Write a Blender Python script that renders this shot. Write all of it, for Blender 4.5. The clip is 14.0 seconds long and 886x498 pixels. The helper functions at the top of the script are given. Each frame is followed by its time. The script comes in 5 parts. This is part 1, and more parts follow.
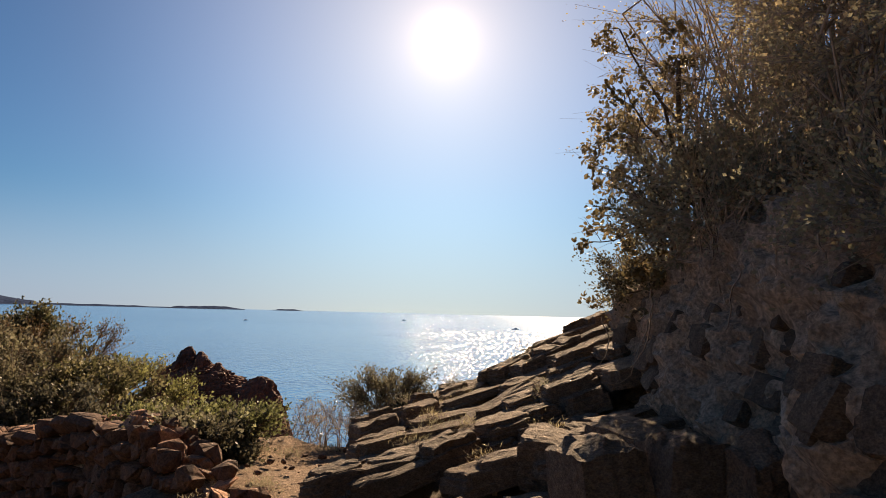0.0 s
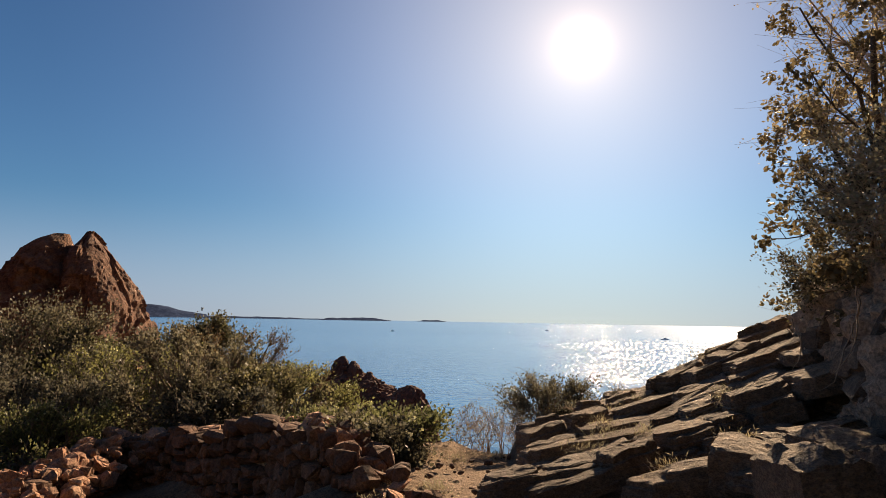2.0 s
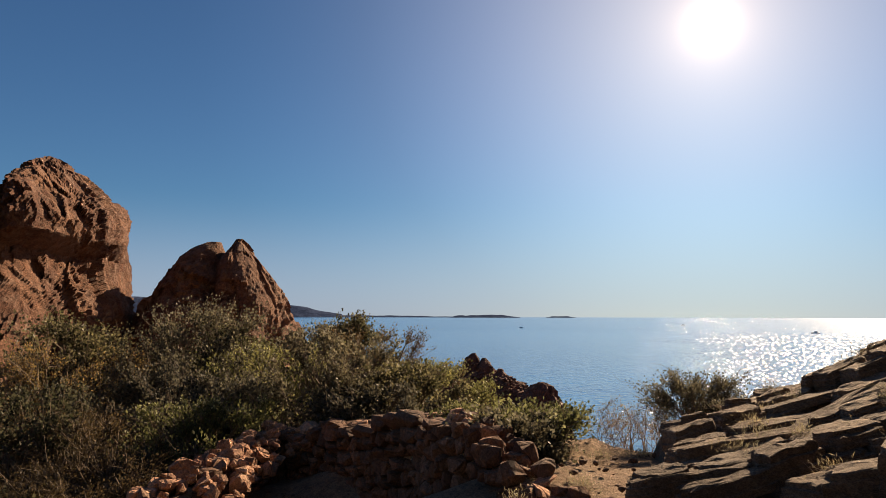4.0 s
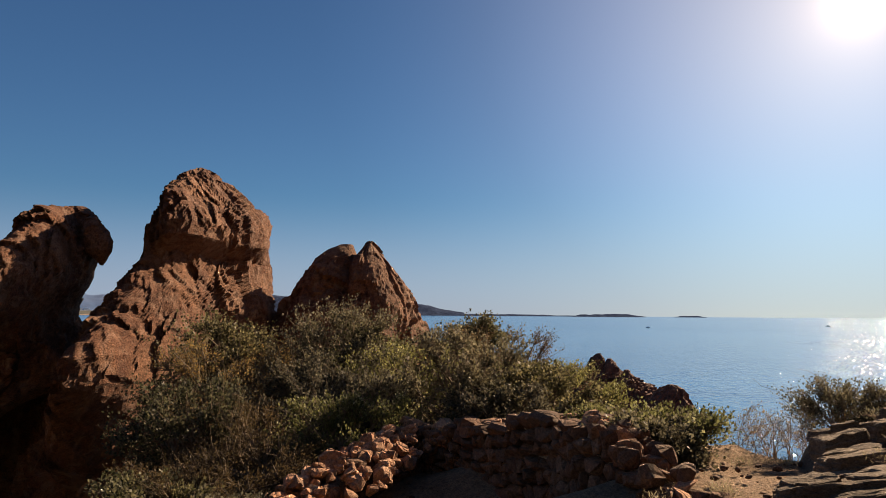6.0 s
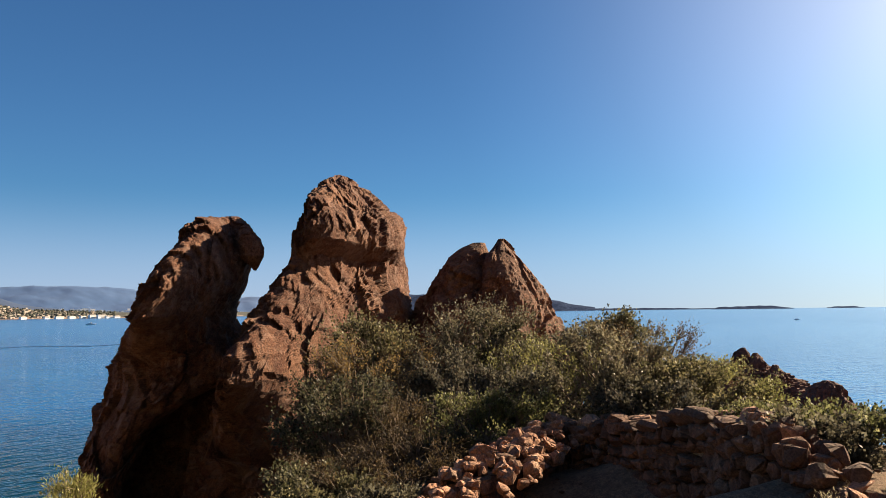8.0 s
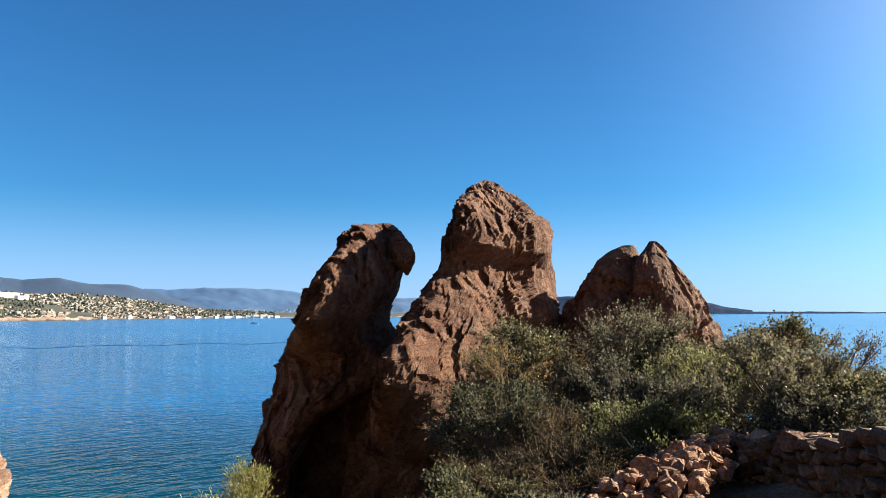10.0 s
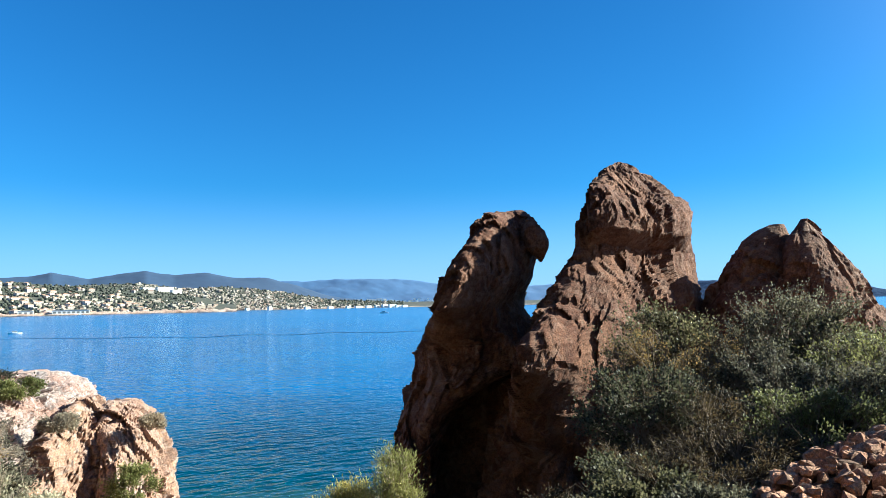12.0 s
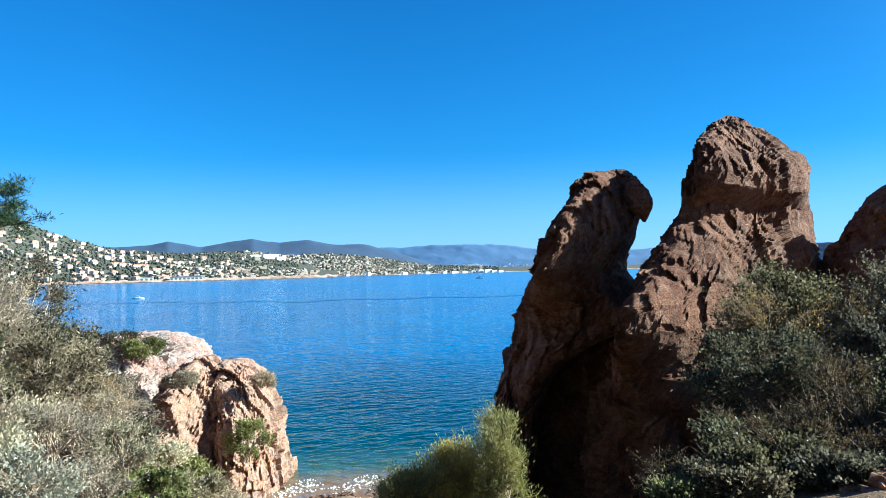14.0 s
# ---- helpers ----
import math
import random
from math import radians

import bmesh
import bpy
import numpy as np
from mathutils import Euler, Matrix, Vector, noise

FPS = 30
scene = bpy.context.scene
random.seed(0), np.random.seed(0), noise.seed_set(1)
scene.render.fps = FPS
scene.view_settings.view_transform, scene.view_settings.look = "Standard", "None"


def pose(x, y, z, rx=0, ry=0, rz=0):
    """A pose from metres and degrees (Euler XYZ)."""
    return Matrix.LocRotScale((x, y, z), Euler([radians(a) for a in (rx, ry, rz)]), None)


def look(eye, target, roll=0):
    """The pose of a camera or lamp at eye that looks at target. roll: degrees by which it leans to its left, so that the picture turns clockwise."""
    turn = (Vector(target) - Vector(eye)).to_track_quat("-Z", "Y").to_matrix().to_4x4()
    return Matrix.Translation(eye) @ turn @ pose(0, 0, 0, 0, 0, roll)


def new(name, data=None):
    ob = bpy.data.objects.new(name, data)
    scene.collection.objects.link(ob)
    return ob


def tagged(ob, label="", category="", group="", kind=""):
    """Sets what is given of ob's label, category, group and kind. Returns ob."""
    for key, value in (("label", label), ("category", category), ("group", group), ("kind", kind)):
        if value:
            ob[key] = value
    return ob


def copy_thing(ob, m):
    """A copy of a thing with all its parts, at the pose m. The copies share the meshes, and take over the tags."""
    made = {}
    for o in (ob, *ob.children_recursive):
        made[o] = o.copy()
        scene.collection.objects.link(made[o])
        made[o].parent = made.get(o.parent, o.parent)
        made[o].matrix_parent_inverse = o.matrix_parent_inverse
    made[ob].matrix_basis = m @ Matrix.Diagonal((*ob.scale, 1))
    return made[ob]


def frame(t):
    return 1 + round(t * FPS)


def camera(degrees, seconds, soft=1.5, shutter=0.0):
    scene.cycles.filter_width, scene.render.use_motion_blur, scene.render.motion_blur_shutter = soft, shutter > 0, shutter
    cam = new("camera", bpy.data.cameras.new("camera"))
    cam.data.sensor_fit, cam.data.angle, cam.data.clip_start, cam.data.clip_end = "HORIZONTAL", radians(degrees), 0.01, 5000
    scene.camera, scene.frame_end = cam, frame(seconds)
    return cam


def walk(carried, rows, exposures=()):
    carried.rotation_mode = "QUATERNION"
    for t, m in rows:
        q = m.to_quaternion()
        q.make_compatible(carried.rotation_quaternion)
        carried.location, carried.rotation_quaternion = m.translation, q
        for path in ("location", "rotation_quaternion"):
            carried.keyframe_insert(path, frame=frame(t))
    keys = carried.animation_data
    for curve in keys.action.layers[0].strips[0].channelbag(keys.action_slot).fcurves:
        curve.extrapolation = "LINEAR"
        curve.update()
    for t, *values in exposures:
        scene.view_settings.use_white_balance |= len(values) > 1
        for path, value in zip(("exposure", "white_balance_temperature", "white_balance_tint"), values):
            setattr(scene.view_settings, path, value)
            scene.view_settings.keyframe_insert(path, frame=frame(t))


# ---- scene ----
# ---------------------------------------------------------------- camera
cam = camera(64.0, 14.0, soft=0.6)
# seconds, place in metres, turn in degrees
ROWS = [
    (0, -0.001, -0.000, 1.600, 95.12, -1.41, -0.58),
    (0.5, -0.087, 0.005, 1.574, 95.51, -1.58, 1.33),
    (1, -0.125, 0.019, 1.562, 95.58, -1.65, 4.34),
    (1.5, -0.148, 0.027, 1.558, 95.67, -1.49, 7.79),
    (2, -0.169, 0.029, 1.556, 95.71, -1.02, 10.84),
    (2.5, -0.185, 0.022, 1.555, 95.57, -0.59, 13.40),
    (3, -0.201, -0.003, 1.558, 95.47, -0.15, 16.04),
    (5.5, -0.228, -0.280, 1.590, 95.20, -0.64, 28.41),
    (6, -0.233, -0.342, 1.602, 95.21, -0.40, 30.90),
    (6.5, -0.246, -0.403, 1.611, 95.24, 0.13, 33.50),
    (7, -0.258, -0.464, 1.613, 95.02, 0.48, 35.91),
    (7.5, -0.267, -0.522, 1.615, 95.02, 0.54, 38.63),
    (8, -0.273, -0.574, 1.619, 94.94, 0.67, 41.25),
    (10.5, -0.335, -0.805, 1.700, 94.97, 0.33, 55.56),
    (11, -0.371, -0.863, 1.703, 94.59, 0.57, 58.27),
    (11.5, -0.427, -0.920, 1.693, 94.41, 0.86, 60.75),
    (12, -0.488, -0.964, 1.675, 94.33, 1.13, 62.78),
    (12.5, -0.541, -0.991, 1.653, 94.13, 1.46, 65.05),
    (13, -0.579, -1.002, 1.631, 93.85, 1.83, 67.50),
    (13.5, -0.606, -1.008, 1.612, 92.85, 1.76, 69.34),
    (14, -0.626, -1.014, 1.594, 91.70, 1.43, 70.48),
]

EXPOSURES = [(0.0, 1.18, 8750, 16), (3.0, 1.08, 8750, 16), (5.5, 1.06, 8850, 17), (6.5, 1.17, 8800, 17), (7.4, 1.38, 8300, 14), (8.2, 1.54, 7700, 10), (10.4, 1.8, 6200, -2), (14.0, 1.86, 5100, -10)]
walk(cam, [(r[0], pose(*r[1:])) for r in ROWS], EXPOSURES)

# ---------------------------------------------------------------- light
# the lamp is turned aside from the sky's sun to side-light the rocks
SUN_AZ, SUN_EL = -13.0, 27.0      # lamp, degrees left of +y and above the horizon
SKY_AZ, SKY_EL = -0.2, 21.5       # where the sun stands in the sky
SEA = -9.7


def way(az, el=0.0):
    a, e = radians(az), radians(el)
    return Vector((-math.sin(a) * math.cos(e), math.cos(a) * math.cos(e), math.sin(e)))


def polar(az, d, z=0.0):
    a = radians(az)
    return Vector((-d * math.sin(a), d * math.cos(a), z))


world = bpy.data.worlds.new("sky")
world.use_nodes = True
scene.world = world
wn = world.node_tree.nodes
wl = world.node_tree.links
wn.clear()
w_out = wn.new("ShaderNodeOutputWorld")
w_bg = wn.new("ShaderNodeBackground")
w_sky = wn.new("ShaderNodeTexSky")
w_sky.sky_type = "NISHITA"
w_sky.sun_disc = False
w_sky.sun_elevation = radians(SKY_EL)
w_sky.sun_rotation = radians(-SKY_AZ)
w_sky.altitude = 0
w_sky.air_density = 1.0
w_sky.dust_density = 0.15
w_sky.ozone_density = 3.0
w_bg.inputs["Strength"].default_value = 0.054
# the sun's blaze and its aureole in the thin haze
w_tc = wn.new("ShaderNodeTexCoord")
w_dot = wn.new("ShaderNodeVectorMath")
w_dot.operation = "DOT_PRODUCT"
w_nrm = wn.new("ShaderNodeVectorMath")
w_nrm.operation = "NORMALIZE"
wl.new(w_tc.outputs["Generated"], w_nrm.inputs[0])
wl.new(w_nrm.outputs["Vector"], w_dot.inputs[0])
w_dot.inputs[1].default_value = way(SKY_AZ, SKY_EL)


def blaze(power, gain):
    p = wn.new("ShaderNodeMath")
    p.operation = "POWER"
    p.use_clamp = True
    wl.new(w_dot.outputs["Value"], p.inputs[0])
    p.inputs[1].default_value = power
    m = wn.new("ShaderNodeMath")
    m.operation = "MULTIPLY"
    wl.new(p.outputs[0], m.inputs[0])
    m.inputs[1].default_value = gain
    return m.outputs[0]


def plus(a, b):
    m = wn.new("ShaderNodeMath")
    wl.new(a, m.inputs[0])
    wl.new(b, m.inputs[1])
    return m.outputs[0]


w_glow = plus(plus(plus(blaze(60000, 48640), blaze(3900, 9.12)), plus(blaze(900, 2.28), blaze(260, 1.37))), plus(blaze(70, 1.22), blaze(18, 2.36)))
w_mix = wn.new("ShaderNodeMix")
w_mix.data_type = "RGBA"
w_mix.blend_type = "ADD"
w_mix.inputs[0].default_value = 1.0
w_comb = wn.new("ShaderNodeCombineColor")
for k, g in enumerate((1.1, 0.91, 0.735)):
    m = wn.new("ShaderNodeMath")
    m.operation = "MULTIPLY"
    m.inputs[1].default_value = g
    wl.new(w_glow, m.inputs[0])
    wl.new(m.outputs[0], w_comb.inputs[k])
w_tint = wn.new("ShaderNodeMix")
w_tint.data_type = "RGBA"
w_tint.blend_type = "MULTIPLY"
w_tint.inputs[0].default_value = 1.0
w_tint.inputs[7].default_value = (0.222, 0.505, 0.795, 1.0)
# the clear air is a little paler away from the sun than beside it
w_fall = wn.new("ShaderNodeValToRGB")
w_els = w_fall.color_ramp.elements
while len(w_els) < 7:
    w_els.new(0.5)
for w_e, (w_p, w_c) in zip(w_els, ((0.0, 1.22), (0.34, 0.97), (0.62, 0.85), (0.78, 0.79), (0.9, 0.84), (0.97, 1.0), (1.0, 1.0))):
    w_e.position = w_p
    w_e.color = (w_c, w_c, w_c, 1.0)
wl.new(w_dot.outputs["Value"], w_fall.inputs["Fac"])
w_air = wn.new("ShaderNodeMix")
w_air.data_type = "RGBA"
w_air.blend_type = "MULTIPLY"
w_air.inputs[0].default_value = 1.0
wl.new(w_sky.outputs["Color"], w_air.inputs[6])
wl.new(w_fall.outputs["Color"], w_air.inputs[7])
wl.new(w_air.outputs[2], w_tint.inputs[6])
# pale haze along the whole horizon
w_sep = wn.new("ShaderNodeSeparateXYZ")
wl.new(w_nrm.outputs["Vector"], w_sep.inputs[0])
w_up = wn.new("ShaderNodeMapRange")
w_up.inputs["From Min"].default_value = 0.0
w_up.inputs["From Max"].default_value = 0.17
w_up.inputs["To Min"].default_value = 0.55
w_up.inputs["To Max"].default_value = 0.0
w_up.interpolation_type = "SMOOTHSTEP"
wl.new(w_sep.outputs["Z"], w_up.inputs["Value"])
w_haze = wn.new("ShaderNodeMix")
w_haze.data_type = "RGBA"
wl.new(w_up.outputs["Result"], w_haze.inputs[0])
wl.new(w_tint.outputs[2], w_haze.inputs[6])
w_haze.inputs[7].default_value = (3.2, 3.98, 7.4, 1.0)
wl.new(w_haze.outputs[2], w_mix.inputs[6])
wl.new(w_comb.outputs["Color"], w_mix.inputs[7])
wl.new(w_mix.outputs[2], w_bg.inputs["Color"])
wl.new(w_bg.outputs["Background"], w_out.inputs["Surface"])

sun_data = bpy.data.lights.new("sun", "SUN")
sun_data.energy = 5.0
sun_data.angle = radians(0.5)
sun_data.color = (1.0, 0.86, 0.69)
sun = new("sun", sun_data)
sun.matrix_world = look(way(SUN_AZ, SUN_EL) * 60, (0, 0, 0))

# ---------------------------------------------------------------- materials


def nodes_of(name):
    m = bpy.data.materials.new(name)
    m.use_nodes = True
    nt = m.node_tree
    return m, nt.nodes, nt.links, nt.nodes["Principled BSDF"]


def ramp(nodes, links, fac, stops):
    r = nodes.new("ShaderNodeValToRGB")
    els = r.color_ramp.elements
    while len(els) < len(stops):
        els.new(0.5)
    for e, (p, c) in zip(els, stops):
        e.position = p
        e.color = (*c, 1.0)
    links.new(fac, r.inputs["Fac"])
    return r.outputs["Color"]


def noise_tex(nodes, links, scale, detail=6.0, rough=0.6, vec=None, dist=0.0):
    n = nodes.new("ShaderNodeTexNoise")
    n.inputs["Scale"].default_value = scale
    n.inputs["Detail"].default_value = detail
    n.inputs["Roughness"].default_value = rough
    n.inputs["Distortion"].default_value = dist
    if vec is not None:
        links.new(vec, n.inputs["Vector"])
    return n


def mixc(nodes, links, fac, a, b, mode="MIX"):
    m = nodes.new("ShaderNodeMix")
    m.data_type = "RGBA"
    m.blend_type = mode
    for slot, v in ((0, fac), (6, a), (7, b)):
        if isinstance(v, (int, float)):
            m.inputs[slot].default_value = v
        elif isinstance(v, tuple):
            m.inputs[slot].default_value = (*v, 1.0)
        else:
            links.new(v, m.inputs[slot])
    return m.outputs[2]


def coords(nodes, links, stretch=(1, 1, 1)):
    g = nodes.new("ShaderNodeNewGeometry")
    v = nodes.new("ShaderNodeVectorMath")
    v.operation = "MULTIPLY"
    links.new(g.outputs["Position"], v.inputs[0])
    v.inputs[1].default_value = stretch
    return v.outputs["Vector"], g


def rock_mat(name, stops, big=0.35, fine=9.0, rough=0.9, bump=0.6, lichen=None, stretch=(1, 1, 1), island=0.0, relief=0.08, crack=0.35):
    m, n, l, b = nodes_of(name)
    vec, g = coords(n, l, stretch)
    n1 = noise_tex(n, l, big, 8, 0.62, vec, 0.6)
    n2 = noise_tex(n, l, fine, 8, 0.7, vec)
    c1 = ramp(n, l, n1.outputs["Fac"], stops)
    c2 = ramp(n, l, n2.outputs["Fac"], [(0.3, (0.34, 0.34, 0.34)), (0.7, (1.5, 1.46, 1.42))])
    c = mixc(n, l, 0.75, c1, c2, "MULTIPLY")
    n5 = noise_tex(n, l, fine * 3.6, 4, 0.65, vec)
    c = mixc(n, l, 0.7, c, ramp(n, l, n5.outputs["Fac"], [(0.36, (0.45, 0.44, 0.43)), (0.64, (1.5, 1.47, 1.45))]), "MULTIPLY")
    if lichen:
        n3 = noise_tex(n, l, 1.7, 10, 0.75, vec, 1.2)
        f = ramp(n, l, n3.outputs["Fac"], [(0.5, (0, 0, 0)), (0.66, (1, 1, 1))])
        c = mixc(n, l, f, c, lichen)
    if island:
        oi = n.new("ShaderNodeObjectInfo")
        f = ramp(n, l, oi.outputs["Random"], [(0.0, (1 - island,) * 3), (1.0, (1 + island, 1 + island * 0.8, 1 + island * 0.6))])
        c = mixc(n, l, 1.0, c, f, "MULTIPLY")
    l.new(c, b.inputs["Base Color"])
    b.inputs["Roughness"].default_value = rough
    b.inputs["Specular IOR Level"].default_value = 0.25
    v = n.new("ShaderNodeTexVoronoi")
    v.feature = "DISTANCE_TO_EDGE"
    v.inputs["Scale"].default_value = fine * 0.35
    l.new(vec, v.inputs["Vector"])
    cr = ramp(n, l, v.outputs["Distance"], [(0.0, (0, 0, 0)), (0.12, (1, 1, 1))])
    h = mixc(n, l, crack, mixc(n, l, 0.25, n2.outputs["Fac"], n5.outputs["Fac"]), cr)
    bp = n.new("ShaderNodeBump")
    bp.inputs["Strength"].default_value = bump
    bp.inputs["Distance"].default_value = relief
    l.new(h, bp.inputs["Height"])
    l.new(bp.outputs["Normal"], b.inputs["Normal"])
    return m


def leaf_mat(name, cols, trans=0.35, rough=0.5):
    m, n, l, b = nodes_of(name)
    g = n.new("ShaderNodeNewGeometry")
    k = len(cols) - 1
    c = ramp(n, l, g.outputs["Random Per Island"], [(i / k, x) for i, x in enumerate(cols)])
    pos = noise_tex(n, l, 1.6, 3, 0.5, g.outputs["Position"])
    v = ramp(n, l, pos.outputs["Fac"], [(0.3, (0.7, 0.72, 0.7)), (0.7, (1.25, 1.2, 1.1))])
    c = mixc(n, l, 1.0, c, v, "MULTIPLY")
    oi = n.new("ShaderNodeObjectInfo")
    c = mixc(n, l, 1.0, c, ramp(n, l, oi.outputs["Random"], [(0.0, (0.72, 0.74, 0.78)), (0.5, (1.0, 1.0, 0.95)), (1.0, (1.38, 1.25, 1.1))]), "MULTIPLY")
    l.new(c, b.inputs["Base Color"])
    b.inputs["Roughness"].default_value = rough
    b.inputs["Specular IOR Level"].default_value = 0.15
    t = n.new("ShaderNodeBsdfTranslucent")
    l.new(c, t.inputs["Color"])
    mx = n.new("ShaderNodeMixShader")
    mx.inputs[0].default_value = trans
    l.new(b.outputs["BSDF"], mx.inputs[1])
    l.new(t.outputs["BSDF"], mx.inputs[2])
    l.new(mx.outputs["Shader"], n["Material Output"].inputs["Surface"])
    return m


def plain_mat(name, col, rough=0.7, var=0.15, scale=3.0):
    m, n, l, b = nodes_of(name)
    vec, g = coords(n, l)
    n1 = noise_tex(n, l, scale, 6, 0.6, vec)
    c = ramp(n, l, n1.outputs["Fac"], [(0.3, tuple(x * (1 - var) for x in col)), (0.7, tuple(min(1, x * (1 + var)) for x in col))])
    l.new(c, b.inputs["Base Color"])
    b.inputs["Roughness"].default_value = rough
    bp = n.new("ShaderNodeBump")
    bp.inputs["Strength"].default_value = 0.2
    l.new(n1.outputs["Fac"], bp.inputs["Height"])
    l.new(bp.outputs["Normal"], b.inputs["Normal"])
    return m


M_RED = rock_mat("red_porphyry", [(0.2, (0.045, 0.018, 0.013)), (0.45, (0.104, 0.043, 0.026)), (0.62, (0.180, 0.089, 0.055)), (0.8, (0.079, 0.033, 0.022))], 0.8, 7.0, bump=1.0, relief=0.12, crack=0.06, lichen=(0.209, 0.129, 0.097))
M_DARKRED = rock_mat("dark_red_porphyry", [(0.25, (0.064, 0.029, 0.022)), (0.5, (0.128, 0.054, 0.038)), (0.75, (0.173, 0.083, 0.058))], 0.4, 4.0, bump=0.8)
M_ORANGE = rock_mat("pale_orange_rock", [(0.25, (0.255, 0.124, 0.063)), (0.42, (0.276, 0.170, 0.118)), (0.55, (0.255, 0.162, 0.126)), (0.7, (0.293, 0.149, 0.071))], 0.3, 3.0, bump=1.0, lichen=(0.340, 0.274, 0.244), relief=0.14, crack=0.15)
M_PINK = rock_mat("pale_pink_rock", [(0.25, (0.234, 0.142, 0.115)), (0.45, (0.269, 0.173, 0.147)), (0.6, (0.312, 0.265, 0.254)), (0.75, (0.257, 0.161, 0.127))], 0.3, 4.0, bump=1.0, lichen=(0.358, 0.323, 0.318), relief=0.14, crack=0.2)
M_SLAB = rock_mat("brown_slab", [(0.25, (0.118, 0.083, 0.061)), (0.5, (0.174, 0.132, 0.099)), (0.75, (0.211, 0.170, 0.136))], 1.6, 26.0, bump=1.0, stretch=(1, 1, 1.6), island=0.2, crack=0.1, relief=0.045)
M_BANK = rock_mat("earth_bank", [(0.25, (0.38, 0.28, 0.205)), (0.5, (0.49, 0.385, 0.30)), (0.75, (0.58, 0.48, 0.38))], 1.2, 14.0, bump=1.0, crack=0.15, relief=0.1)
# one stone coloured twice: dark as the shaded face, pale as sunlit coping and wing
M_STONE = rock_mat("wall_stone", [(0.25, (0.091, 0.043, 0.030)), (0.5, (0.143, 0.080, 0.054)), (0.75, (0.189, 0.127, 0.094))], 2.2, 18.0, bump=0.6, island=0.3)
M_LIT_RUBBLE = rock_mat("lit_rubble_stone", [(0.25, (0.242, 0.119, 0.078)), (0.5, (0.362, 0.211, 0.146)), (0.75, (0.454, 0.320, 0.244))], 2.6, 18.0, bump=0.9, island=0.45)
M_GROUND = rock_mat("dry_earth", [(0.25, (0.150, 0.091, 0.061)), (0.5, (0.230, 0.157, 0.105)), (0.75, (0.299, 0.217, 0.163))], 1.3, 22.0, rough=1.0, bump=0.9, crack=0.06)
M_BARK = rock_mat("bark", [(0.3, (0.07, 0.05, 0.035)), (0.7, (0.17, 0.13, 0.10))], 6.0, 60.0, bump=0.5, stretch=(1, 1, 0.3))
M_TWIG = plain_mat("dry_twig", (0.36, 0.285, 0.22), 0.9, 0.35, 20.0)
M_STEM = plain_mat("dark_twig", (0.136, 0.100, 0.072), 0.9, 0.35, 20.0)
M_OLIVE = leaf_mat("olive_leaf", [(0.046, 0.041, 0.030), (0.088, 0.083, 0.057), (0.193, 0.186, 0.149), (0.068, 0.058, 0.044)], 0.5)
M_GREEN = leaf_mat("green_leaf", [(0.026, 0.030, 0.018), (0.060, 0.063, 0.037), (0.156, 0.157, 0.105), (0.053, 0.049, 0.032)], 0.48)
M_YELLOW = leaf_mat("yellow_green_leaf", [(0.070, 0.076, 0.031), (0.110, 0.117, 0.050), (0.209, 0.219, 0.111), (0.095, 0.096, 0.046)], 0.5)
M_BROWN = leaf_mat("brown_leaf", [(0.151, 0.098, 0.052), (0.226, 0.158, 0.075), (0.181, 0.143, 0.064), (0.302, 0.226, 0.121)], 0.55)
M_SILVER = leaf_mat("silver_leaf", [(0.168, 0.160, 0.118), (0.244, 0.231, 0.176), (0.336, 0.323, 0.260), (0.210, 0.185, 0.139)], 0.4)
M_SAGE = leaf_mat("sage_leaf", [(0.286, 0.286, 0.218), (0.386, 0.386, 0.319), (0.487, 0.487, 0.420), (0.302, 0.286, 0.227)], 0.35)
M_FRESH = leaf_mat("fresh_green_leaf", [(0.101, 0.118, 0.038), (0.151, 0.168, 0.059), (0.244, 0.252, 0.109), (0.126, 0.130, 0.050)], 0.45)
M_SPRIG = leaf_mat("yellow_green_needles", [(0.237, 0.231, 0.080), (0.338, 0.325, 0.117), (0.450, 0.425, 0.181), (0.188, 0.194, 0.064)], 0.4)
M_DRY = leaf_mat("dry_grey_leaf", [(0.218, 0.185, 0.151), (0.302, 0.252, 0.210), (0.386, 0.344, 0.286), (0.252, 0.218, 0.160)], 0.4)
M_THICKET = leaf_mat("thicket_leaf", [(0.24, 0.195, 0.145), (0.36, 0.32, 0.24), (0.28, 0.275, 0.195), (0.48, 0.44, 0.34)], 0.36)
M_HEATH = leaf_mat("heath_leaf", [(0.033, 0.022, 0.013), (0.062, 0.042, 0.025), (0.110, 0.081, 0.046), (0.044, 0.035, 0.019)], 0.55)
M_OAK = leaf_mat("oak_leaf", [(0.095, 0.081, 0.052), (0.171, 0.142, 0.095), (0.123, 0.114, 0.071), (0.257, 0.214, 0.147)], 0.32)
M_PINE = leaf_mat("pine_needles", [(0.02, 0.045, 0.02), (0.04, 0.075, 0.03), (0.06, 0.095, 0.04)], 0.2)
M_FLOWER = leaf_mat("pale_flower", [(0.383, 0.383, 0.187), (0.510, 0.510, 0.340), (0.425, 0.425, 0.255)], 0.3)

